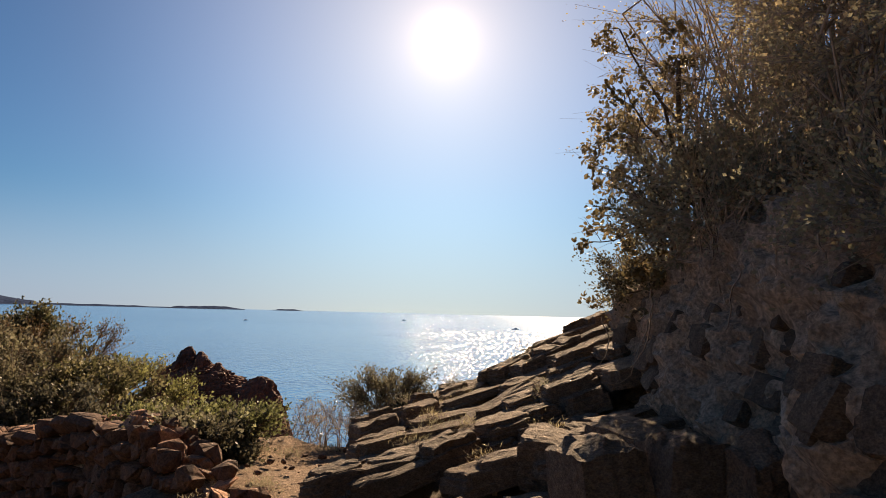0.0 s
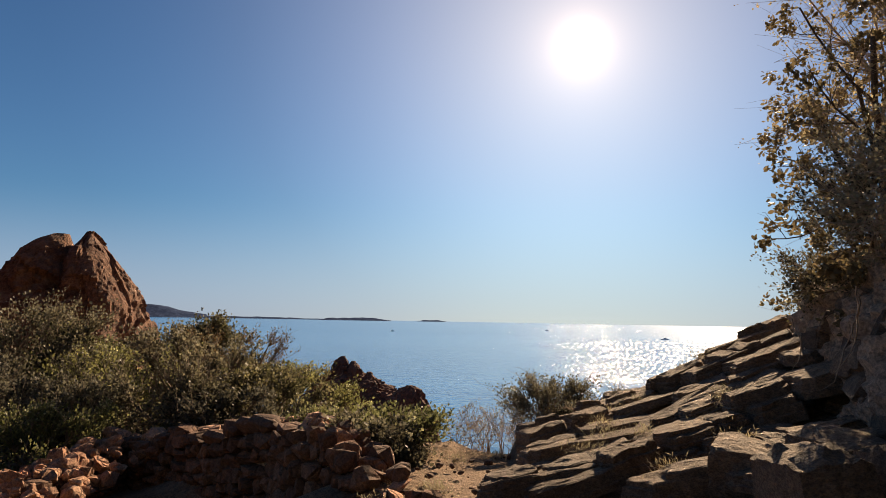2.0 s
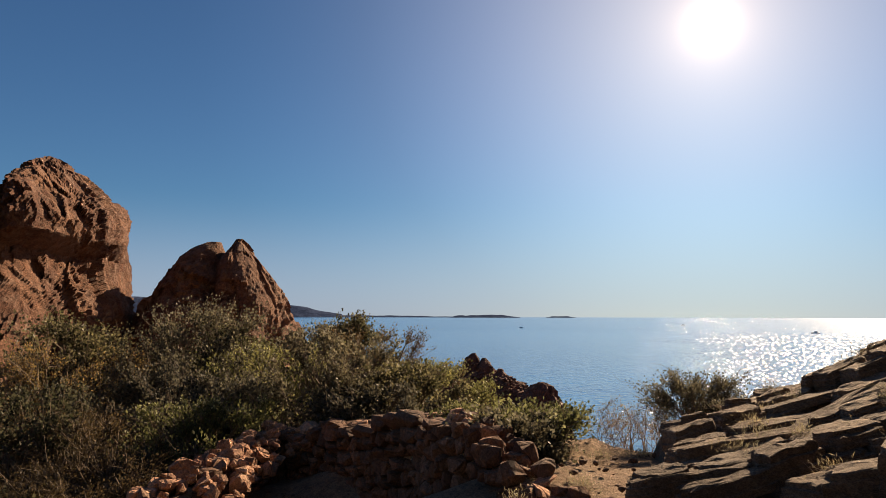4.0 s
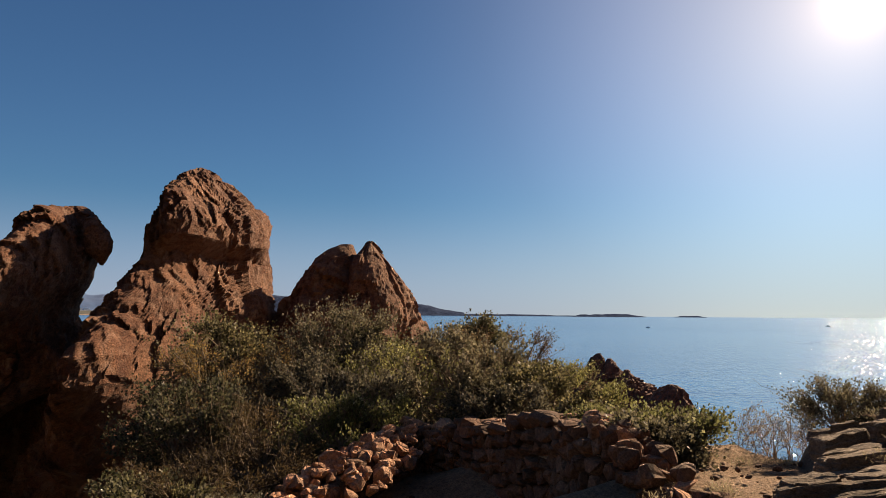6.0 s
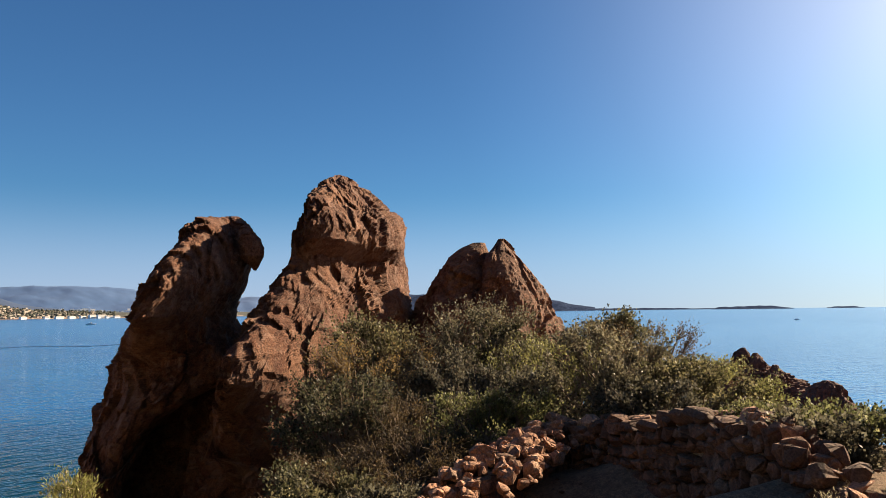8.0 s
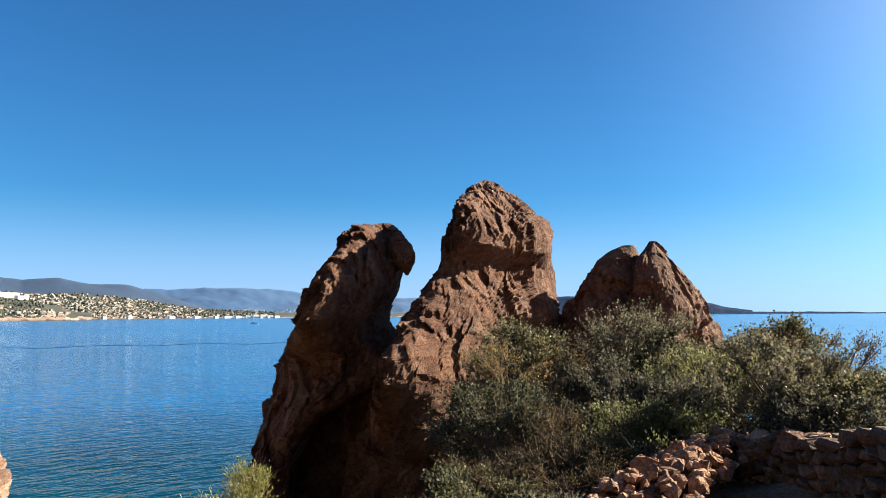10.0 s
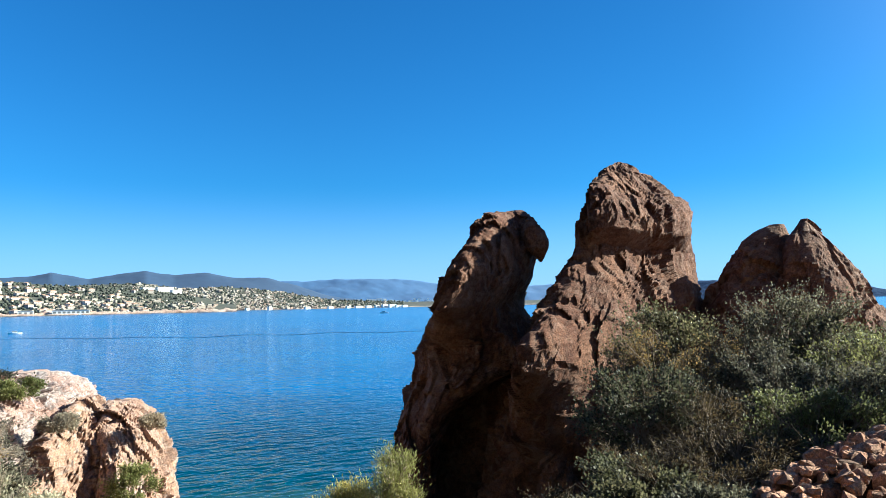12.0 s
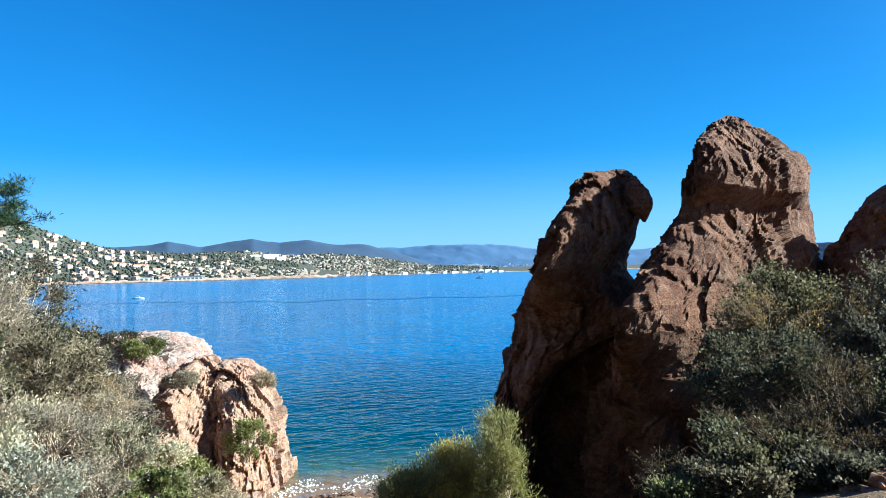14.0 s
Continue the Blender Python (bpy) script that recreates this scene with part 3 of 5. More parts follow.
rock("sea_rock", [loft(18.4, 78, [(-11, -6.5, 9, 4, 0), (-8, -5.2, 7.4, 3.4, 0), (-6.4, -4.4, 5.4, 3, 0), (-5.2, -3.5, 3.6, 2.6, 0), (-4.6, -2.4, 2.2, 1.8, 0), (-4.2, -1.6, 1.4, 1, 0)], 100, 90, 17, 0.7, 1.4),
      loft(18.4, 77.5, [(-7, -3.2, 1.0, 2, 0), (-4.6, -2.3, 0.3, 1.3, 0), (-3.3, -1.65, -0.1, 0.8, 0), (-2.9, -1.3, -0.25, 0.5, 0), (-2.5, -0.85, -0.5, 0.15, 0)], 60, 70, 43, 0.5, 1.0),
      loft(18.4, 77.2, [(-7, -1.0, 2.0, 2, 0), (-4.4, -0.4, 1.45, 1.2, 0), (-3.5, 0.1, 0.95, 0.7, 0), (-3.0, 0.35, 0.65, 0.2, 0)], 60, 60, 45, 0.45, 1.0),
      loft(18.4, 77, [(-8, 0.8, 4.6, 2, 0), (-5.6, 1.3, 3.7, 1.4, 0), (-4.7, 1.7, 2.9, 0.8, 0), (-4.1, 2.05, 2.4, 0.2, 0)], 60, 60, 47, 0.5, 1.0)],
     M_DARKRED, "jagged dark red rock rising out of the sea", "sea rock", "rocks off the shore")
rock("sea_rock", [loft(12, 58.5, [(-11, -4.2, 2.0, 3, 0), (-7, -3.7, 0.6, 2.2, 0), (-5.2, -3.15, -0.1, 1.6, 0), (-4.6, -2.8, -0.45, 1.1, 0), (-4.1, -2.35, -0.85, 0.6, 0), (-3.8, -1.8, -1.4, 0.2, 0)], 80, 70, 19, 0.45, 1.0)],
     M_DARKRED, "rounded dark red rock standing off the shore", "sea rock", "rocks off the shore")
OUTCROP = [loft(88.9, 39.8, [(-11, -13, 1.2, 5, 0.2), (-8, -11.5, 1.0, 4.5, 0.2), (-5, -10, 0.4, 4, 0.5), (-3.3, -8.6, -0.6, 3.4, 1.0), (-2.2, -7.6, -1.4, 3.0, 1.5), (-1.75, -6.9, -2.5, 2.4, 2.0), (-1.45, -6.2, -3.2, 1.4, 2.2)], 230, 190, 23, 0.5, 1.1, ((0, 1.1),)),
      loft(88.9, 40.4, [(-11, -4.6, 1.8, 3, 0), (-8, -4.3, 1.6, 2.8, 0), (-5, -3.7, 1.1, 2.2, 0.2), (-3.6, -2.7, 0.15, 1.8, 0.4), (-3.05, -2.1, -0.5, 1.2, 0.5), (-2.7, -1.6, -0.8, 0.6, 0.5)], 150, 140, 29, 0.45, 1.0, ((0, 1.2),)),
      loft(88.9, 41.0, [(-11, -0.75, 3.7, 3.4, 0), (-8.6, -0.6, 3.3, 3.2, 0), (-7, -0.7, 3.1, 2.9, 0), (-5.5, -0.8, 2.8, 2.6, 0.2), (-4.2, -0.8, 2.1, 2.2, 0.5), (-3.55, -0.6, 1.45, 1.6, 0.7), (-3.1, -0.1, 0.95, 0.8, 0.8)], 170, 150, 31, 0.45, 1.1, ((0, 1.1),))]
outcrop = thing("cliff_outcrop", (0, 0, 0), "sunlit pale orange and pinkish rock outcrop above the cove", "rock outcrop")
for k, (v, f) in enumerate(OUTCROP):
    part("rock_mass", fast_mesh("rock_mass", v, f), M_ORANGE if k else M_PINK, outcrop).data.shade_flat()


# ---------------------------------------------------------------- bank beside the path
BANK = [(-5, 2.2, 1.6), (-2, 1.7, 1.9), (0, 1.35, 2.0), (1.5, 1.05, 2.0), (2.5, 0.95, 1.95), (4, 1.0, 1.95), (5, 1.1, 1.85), (6.2, 1.2, 1.6), (7.2, 1.45, 1.15), (9, 2.6, 0.5), (11, 4.0, 0.2)]


def bank_top(y):
    return np.interp(y, [k[0] for k in BANK], [k[2] for k in BANK])


def bank_foot(y):
    return np.interp(y, [k[0] for k in BANK], [k[1] for k in BANK])


def bank_z(x, y):
    """Height of the bank's surface over a point of the plan."""
    f, t = float(bank_foot(y)), float(bank_top(y))
    if x < f + 0.42:
        return -0.6 + (t + 0.6) * max(0.0, (x - f) / 0.42)
    return t + 0.7 * (x - f - 0.42)


def bank_mesh():
    nu, nv = 300, 150
    ys = np.linspace(-5, 11, nu)
    s = np.linspace(0, 1, nv)
    f, t = bank_foot(ys), bank_top(ys)
    low = np.clip(s / 0.55, 0, 1)
    high = np.clip((s - 0.55) / 0.45, 0, 1) ** 1.5
    x = f[:, None] + 0.42 * low[None] + 9 * high[None]
    z = -0.6 + (t + 0.6)[:, None] * low[None] + 6.3 * high[None]
    y = np.repeat(ys[:, None], nv, 1)
    v = np.stack([x, y, z], -1)
    for i in range(nu):
        for j in range(nv):
            p = Vector(v[i, j])
            q = Vector((p.x, p.y, p.z * 1.3)) * 1.5
            f1, f2 = noise.voronoi(q)[0][:2]
            g1, g2 = noise.voronoi(q * 2.6)[0][:2]
            k = noise.fractal(p * 0.8, 1, 2, 3) * 0.22 + (min(f2 - f1, 0.3) - 0.15) * 0.16 + (min(g2 - g1, 0.3) - 0.15) * 0.2 + noise.fractal(p * 6, 0.8, 2, 5) * 0.09
            v[i, j] += np.array((-0.9, 0, 0.35)) * k
    return fast_mesh("bank", v.reshape(-1, 3), grid_faces(nu, nv)[:, ::-1])


bank = part("bank", bank_mesh(), M_BANK)
bank.data.shade_flat()
tagged(bank, "steep shaded bank of earth and broken brown rock beside the path", "bank", kind="structure")


def stone_mesh(rng, size, points=16, flat=1.0):
    """An angular stone: the hull of points scattered on a rounded box."""
    bm = bmesh.new()
    for _ in range(points):
        d = Vector(rng.normal(size=3)).normalized()
        m = max(abs(d.x), abs(d.y), abs(d.z))
        d = d * (0.55 + 0.45 / m * rng.uniform(0.8, 1.0))
        bm.verts.new((d.x * size[0] / 2, d.y * size[1] / 2, d.z * size[2] / 2 * flat))
    out = bmesh.ops.convex_hull(bm, input=bm.verts)
    junk = list({g for g in out["geom_interior"] + out["geom_unused"] if isinstance(g, bmesh.types.BMVert)})
    bmesh.ops.delete(bm, geom=junk, context="VERTS")
    me = bpy.data.meshes.new("stone")
    bm.to_mesh(me)
    bm.free()
    return me


def chunk_mesh(rng, size, n=9):
    """A squarish block of rock with broken faces."""
    bm = bmesh.new()
    bmesh.ops.create_cube(bm, size=2)
    bmesh.ops.subdivide_edges(bm, edges=bm.edges[:], cuts=n, use_grid_fill=True)
    o = Vector(rng.uniform(0, 90, 3))
    for v in bm.verts:
        p = v.co.copy()
        q = p.normalized() * 1.25
        m = p.lerp(q, 0.3)
        near, seat = noise.voronoi(m * 1.1 + o)
        t = noise.noise_vector(seat[0] * 5.1)
        k = (m * 1.1 + o - seat[0]).dot(t) * 0.15 + t.x * 0.06 + noise.fractal(m * 3 + o, 1, 2, 4) * 0.04
        m = m * (0.92 + k)
        v.co = Vector((m.x * size[0] / 2, m.y * size[1] / 2, m.z * size[2] / 2))
    me = bpy.data.meshes.new("chunk")
    bm.to_mesh(me)
    bm.free()
    me.shade_flat()
    return me


# boulders at the foot of the bank
rng = np.random.default_rng(5)
for x, y, z, a, b, c, turn in ((0.66, 2.72, 0.74, 0.27, 0.36, 0.84, 14), (0.88, 2.66, 0.76, 0.23, 0.36, 0.86, 8), (1.03, 2.62, 0.75, 0.13, 0.34, 0.82, 20), (1.17, 2.56, 0.76, 0.17, 0.34, 0.88, 5), (1.32, 2.5, 0.74, 0.16, 0.36, 0.82, 2),
                               (0.36, 3.0, 0.5, 0.3, 0.36, 0.5, 25), (0.7, 2.5, 0.42, 0.36, 0.4, 0.6, 55), (1.0, 2.36, 0.5, 0.4, 0.4, 0.8, 15), (1.42, 2.2, 0.7, 0.42, 0.5, 0.9, 30), (0.5, 3.35, 0.6, 0.34, 0.3, 0.36, 80),
                               (0.75, 3.2, 0.75, 0.3, 0.4, 0.4, 5), (1.35, 1.7, 0.7, 0.5, 0.5, 0.8, 50), (0.62, 3.75, 0.85, 0.3, 0.3, 0.3, 70), (0.95, 3.5, 0.95, 0.3, 0.35, 0.3, 33)):
    ob = part("boulder", chunk_mesh(rng, (a * 1.1, b * 1.1, c)), M_SLAB)
    ob.matrix_world = pose(x, y, z, rng.uniform(-9, 9), rng.uniform(-9, 9), turn)
    tagged(ob, "angular brown boulder set in the foot of the bank", "boulder", "boulders in the bank")


# stones bedded in the face of the bank
rng = np.random.default_rng(8)
BLOCKS = [chunk_mesh(rng, (1, 1, 1), 3) for _ in range(8)]
for me in BLOCKS:
    me.materials.append(M_SLAB)
face = [v.co.copy() for v in bank.data.vertices if 0.9 < v.co.y < 5.2 and 0.15 < v.co.z < 1.75]
for k in rng.permutation(len(face))[:150]:
    p = face[int(k)]
    w = rng.uniform(0.08, 0.3) * (1.15 - 0.35 * p.z)
    ob = new("stone", BLOCKS[int(rng.integers(8))])
    ob.parent = bank
    put(ob, pose(p.x + 0.03, p.y, p.z, rng.uniform(-12, 12), rng.uniform(10, 30), rng.uniform(-20, 20)) @ Matrix.Diagonal((w * 0.7, w * rng.uniform(0.8, 1.3), w * rng.uniform(0.7, 1.3), 1)))


# ---------------------------------------------------------------- bedded ledges
def ledge_z(x, y):
    return 0.56 + 0.24 * (x + 0.8) + 0.06 * (y - 4.3) + 0.27 * np.clip(x - 0.3, 0, 1.1) * smoothstep(4.0, 5.4, y)


def ledge_base():
    nu, nv = 60, 70
    xs, ys = np.linspace(-1.15, 1.7, nu), np.linspace(2.6, 7.4, nv)
    x, y = np.meshgrid(xs, ys, indexing="ij")
    z = ledge_z(x, y) - 0.2
    e = smoothstep(-0.95, -0.6, x + 0.08 * np.sin(y * 3)) * smoothstep(-0.35, 0.25, y - 4.1 + 0.5 * (x + 0.8)) * smoothstep(7.4, 6.8, y)
    z = z * e + (1 - e) * (height(x, y) - 0.3)
    v = np.stack([x, y, z], -1)
    for i in range(nu):
        for j in range(nv):
            v[i, j, 2] += 0.06 * noise.fractal(Vector(v[i, j]) * 3, 1, 2, 4)
    return fast_mesh("ledge", v.reshape(-1, 3), grid_faces(nu, nv))


ledge = part("rock_ledge", ledge_base(), M_SLAB)
tagged(ledge, "stepped ledges of bedded brown rock rising beside the path", "rock ledge")


def slab_mesh(rng, a, b, c):
    """A bed of rock: straight broken edges, thin layers set back unevenly one over the other, a rough level top."""
    o = Vector(rng.uniform(0, 60, 3))
    cut = rng.uniform(0.08, 0.4, 4)
    skew = rng.uniform(-0.35, 0.35) * b / 2
    hx, hy = a / 2, b / 2
    corners = []
    for (sx, sy), q in zip(((1, 1), (-1, 1), (-1, -1), (1, -1)), cut):
        ends = [(sx * hx, sy * hy * (1 - 2 * q)), (sx * hx * (1 - q), sy * hy)]
        if sx * sy < 0:
            ends.reverse()
        corners += [(x * rng.uniform(0.9, 1.05) + skew * y / hy, y * rng.uniform(0.9, 1.05)) for x, y in ends]
    ring = []
    for (x0, y0), (x1, y1) in zip(corners, corners[1:] + corners[:1]):
        for k in range(4):
            t = k / 4
            ring.append((x0 + (x1 - x0) * t + rng.uniform(-0.008, 0.008), y0 + (y1 - y0) * t + rng.uniform(-0.008, 0.008)))
    bm = bmesh.new()
    back1, back2 = rng.uniform(0.0, 0.03, 8), rng.uniform(0.0, 0.035, 8)
    cols = []
    for n, (x, y) in enumerate(ring):
        e1, e2 = back1[n // 4], back1[n // 4] + back2[n // 4]
        d = math.hypot(x, y)
        rows = []
        for i, (z, e) in enumerate(((-0.5, 0.0), (-0.12, 0.0), (-0.1, e1), (0.2, e1 + 0.004), (0.22, e2), (0.46, e2 + 0.004), (0.5, e2 + 0.018), (0.5, 0.35 * d), (0.5, 0.7 * d))):
            q = max(0.0, 1 - e / d)
            p = Vector((x * q, y * q, z * c))
            p.z += (0.014 if i > 5 else 0.006) * noise.fractal(p * 11 + o, 0.8, 2.0, 4) + 0.012 * noise.noise(p * 5 + o)
            rows.append(bm.verts.new(p))
        cols.append(rows)
    m = bm.verts.new((0, 0, c * 0.5))
    for p, q in zip(cols, cols[1:] + cols[:1]):
        for k in range(8):
            bm.faces.new((p[k], q[k], q[k + 1], p[k + 1]))
        bm.faces.new((p[8], q[8], m))
    me = bpy.data.meshes.new("slab")
    bm.to_mesh(me)
    bm.free()
    return me


rng = np.random.default_rng(11)
run = Vector((1.4, 0.55, 0)).normalized()
turn = math.degrees(math.atan2(run.y, run.x))
y0 = 2.7
j = 0
while y0 < 7.0:
    at = Vector((-0.95 + 0.09 * math.sin(j * 2.1), y0, 0))
    deep = rng.uniform(0.15, 0.33)
    s = rng.uniform(-0.15, 0.3)
    lift = rng.uniform(-0.04, 0.05)
    while s < 2.6:
        a = rng.choice([0.2, 0.3, 0.42, 0.6, 0.85]) * rng.uniform(0.8, 1.2)
        p = at + run * (s + a / 2) + Vector((0, rng.uniform(-0.07, 0.07), 0))
        foot = float(bank_foot(p.y)) + 0.25
        if p.x < foot and p.y < 6.75 - 0.25 * max(0.0, 0.3 - p.x) and p.x - a * 0.5 > -0.76 + 0.1 * math.sin(p.y * 4) and p.y > 4.15 - 0.5 * (p.x + 0.8) and rng.uniform() < 0.95:
            c = rng.uniform(0.06, 0.15)
            ob = part("slab", slab_mesh(rng, a * 1.04, deep * rng.uniform(0.95, 1.3), c), M_SLAB, ledge)
            put(ob, pose(p.x, p.y, float(ledge_z(p.x, p.y)) - c * 0.35 + lift + rng.uniform(-0.03, 0.03), rng.uniform(-7, 0), -12 - 9 * float(smoothstep(0.2, 0.6, p.x) * smoothstep(4.0, 5.4, p.y)) + rng.uniform(-4, 4), turn + rng.uniform(-13, 13)))
        s += a * 0.97
    y0 += deep * 0.9
    j += 1

# ---------------------------------------------------------------- ruined dry-stone wall
wall = thing("stone_wall", (-3.5, 6.0, 0.0), "low ruined wall of reddish rubble stones laid dry round a hollow", "stone wall")
rng = np.random.default_rng(21)
STONES = [stone_mesh(rng, (1, 1, 1), 22) for _ in range(18)]
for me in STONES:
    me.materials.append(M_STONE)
LIT_RUBBLE = [stone_mesh(rng, (1, 1, 1), 18) for _ in range(14)]
for me in LIT_RUBBLE:
    me.materials.append(M_LIT_RUBBLE)
# plan points with the height of the top and of the foot
PLAN = [(-5.1, 4.35, -0.42, -1.1), (-5.2, 5.4, -0.18, -0.9), (-5.35, 6.8, 0.0, -0.75), (-5.45, 7.75, 0.06, -0.55), (-4.4, 7.35, 0.26, -0.7), (-3.5, 6.75, 0.45, -0.5),
        (-2.7, 6.2, 0.58, -0.3), (-2.2, 5.55, 0.66, 0.0), (-1.92, 5.35, 0.6, 0.2), (-1.62, 5.0, 0.44, 0.22), (-1.25, 4.65, 0.37, 0.28)]
laid = 0
for (x0, y0, t0, f0), (x1, y1, t1, f1) in zip(PLAN, PLAN[1:]):
    d = Vector((x1 - x0, y1 - y0, 0))
    side = Vector((-d.y, d.x, 0)).normalized()
    heading = math.degrees(math.atan2(d.y, d.x))
    for face in (-0.14, 0.14):
        z = 0.0
        while z < 1.0:
            s = rng.uniform(0, 0.1)
            h = rng.uniform(0.12, 0.17)
            while s < d.length:
                k = s / d.length
                top, foot = t0 + (t1 - t0) * k, f0 + (f1 - f0) * k
                w = rng.uniform(0.12, 0.36) if x0 < -2.3 else rng.uniform(0.1, 0.22)
                if foot + z < top - 0.03 and (face < 0 or foot + z > top - 0.3) and laid < 330:
                    p = Vector((x0, y0, 0)) + d * ((s + w / 2) / d.length) + side * (face + rng.uniform(-0.008, 0.008))
                    ob = new("stone", STONES[int(rng.integers(18))])
                    ob.parent = wall
                    put(ob, pose(p.x, p.y, foot + z + h / 2, rng.uniform(-3, 3), rng.uniform(-5, 5), heading + rng.uniform(-3, 3)) @ Matrix.Diagonal((w * 1.16, rng.uniform(0.27, 0.29) if x0 < -2.3 else rng.uniform(0.18, 0.24), h * 1.2, 1)))
                    laid += 1
                s += w
            z += h
    # loose coping stones, in the paler sunlit colouring
    s = 0.0
    while s < d.length:
        k = s / d.length
        w = rng.uniform(0.14, 0.34) if x0 < -2.3 else rng.uniform(0.1, 0.2)
        p = Vector((x0, y0, t0 + (t1 - t0) * k)) + d * k + side * rng.uniform(-0.1, 0.1)
        ob = new("stone", LIT_RUBBLE[int(rng.integers(14))])
        ob.parent = wall
        block_like = rng.uniform() < 0.25
        put(ob, pose(p.x, p.y, p.z + 0.02, rng.uniform(-22, 22), rng.uniform(-22, 22), rng.uniform(0, 360)) @ Matrix.Diagonal((w, rng.uniform(0.14, 0.28), rng.uniform(0.15, 0.22) if block_like else rng.uniform(0.05, 0.11), 1)))
        s += w * rng.uniform(0.9, 1.6)


# rubble that makes up the wing of the wall, tumbling a little into the hollow
for _ in range(190):
    k = rng.uniform(0, 1)
    y = 4.4 + 3.2 * rng.uniform()
    x = -5.6 - 0.1 * (y - 6) + 0.85 * k
    z = float(np.interp(y, [4.35, 5.4, 6.8, 7.75], [-0.4, -0.14, 0.05, 0.12])) + float(np.interp(k, [0, 0.3, 0.55, 1], [-0.08, 0.06, 0.04, -0.14])) + rng.uniform(-0.04, 0.05)
    w = rng.uniform(0.1, 0.19) + 0.1 * rng.uniform() ** 3
    ob = new("stone", LIT_RUBBLE[int(rng.integers(14))])
    ob.parent = wall
    put(ob, pose(x, y, z, rng.uniform(-30, 30), rng.uniform(-20, 40), rng.uniform(0, 360)) @ Matrix.Diagonal((w, w * rng.uniform(0.7, 1.0), w * rng.uniform(0.6, 0.9), 1)))


def core_mesh():
    """The rubble heart of the wall, hidden behind its faces."""
    n = 80
    pl = np.array(PLAN)
    ln = np.concatenate([[0], np.cumsum(np.hypot(*(pl[1:, :2] - pl[:-1, :2]).T))])
    s = np.linspace(0, ln[-1], n)
    x, y, t, f = (np.interp(s, ln, pl[:, k]) for k in range(4))
    dx, dy = np.gradient(x), np.gradient(y)
    m = np.hypot(dx, dy)
    sx, sy = -dy / m * 0.12, dx / m * 0.12
    rows = []
    for k in ((1, 0), (1, 1), (-1, 1), (-1, 0)):
        rows.append(np.stack([x + sx * k[0], y + sy * k[0], (t - 0.05) if k[1] else f - 0.3], -1))
    return fast_mesh("rubble", np.stack(rows, 1).reshape(-1, 3), grid_faces(n, 4))


put(part("rubble", core_mesh(), M_BANK, wall), Matrix.Identity(4))


# ---------------------------------------------------------------- plants
def leaves(rng, pos, along, size, width, fold=0.25, oval=False):
    """Folded leaves at pos: pointed, four points and two triangles each, or oval, six points and four triangles."""
    n = len(pos)
    along = along / np.linalg.norm(along, axis=1, keepdims=True)
    r = rng.normal(size=(n, 3))
    side = np.cross(along, r)
    side /= np.linalg.norm(side, axis=1, keepdims=True) + 1e-9
    up = np.cross(side, along)
    L = (size * rng.uniform(0.65, 1.3, n))[:, None]
    W = L * width
    if oval:
        v = [pos]
        for at, wd, sgn in ((0.38, 1.0, 1), (0.75, 0.85, 1), (1.0, 0.0, 0), (0.75, 0.85, -1), (0.38, 1.0, -1)):
            v.append(pos + along * L * at + side * W * wd * sgn + up * W * fold * abs(sgn))
        v = np.stack(v, 1).reshape(-1, 3)
        k = np.arange(n)[:, None] * 6
        return v, np.concatenate([k + [0, 1, 5], k + [1, 2, 4], k + [1, 4, 5], k + [2, 3, 4]])
    mid = pos + along * L * 0.5 + up * W * fold
    v = np.stack([pos, mid + side * W, pos + along * L, mid - side * W], 1).reshape(-1, 3)
    k = np.arange(n)[:, None] * 4
    return v, np.concatenate([k + [0, 1, 2], k + [0, 2, 3]])


def sticks(a, b, ra, rb):
    """Three-sided tapered sticks from a to b."""
    n = len(a)
    d = b - a
    d = d / (np.linalg.norm(d, axis=1, keepdims=True) + 1e-9)
    s = np.cross(d, np.array([0.31, 0.22, 0.92]))
    s /= np.linalg.norm(s, axis=1, keepdims=True) + 1e-9
    u = np.cross(d, s)
    ra, rb = np.broadcast_to(ra, (n,))[:, None], np.broadcast_to(rb, (n,))[:, None]
    v = []
    for p, r in ((a, ra), (b, rb)):
        for q in range(3):
            t = q * 2.0944
            v.append(p + (s * math.cos(t) + u * math.sin(t)) * r)
    v = np.stack(v, 1).reshape(-1, 3)
    k = np.arange(n)[:, None] * 6
    f = [k + [q, (q + 1) % 3, 3 + (q + 1) % 3] for q in range(3)] + [k + [q, 3 + (q + 1) % 3, 3 + q] for q in range(3)]
    return v, np.concatenate(f)


def lump(dirs, seed):
    return np.array([noise.fractal(Vector(d) * 1.6 + Vector((seed, seed * 0.7, 0)), 1, 2, 3) for d in dirs])


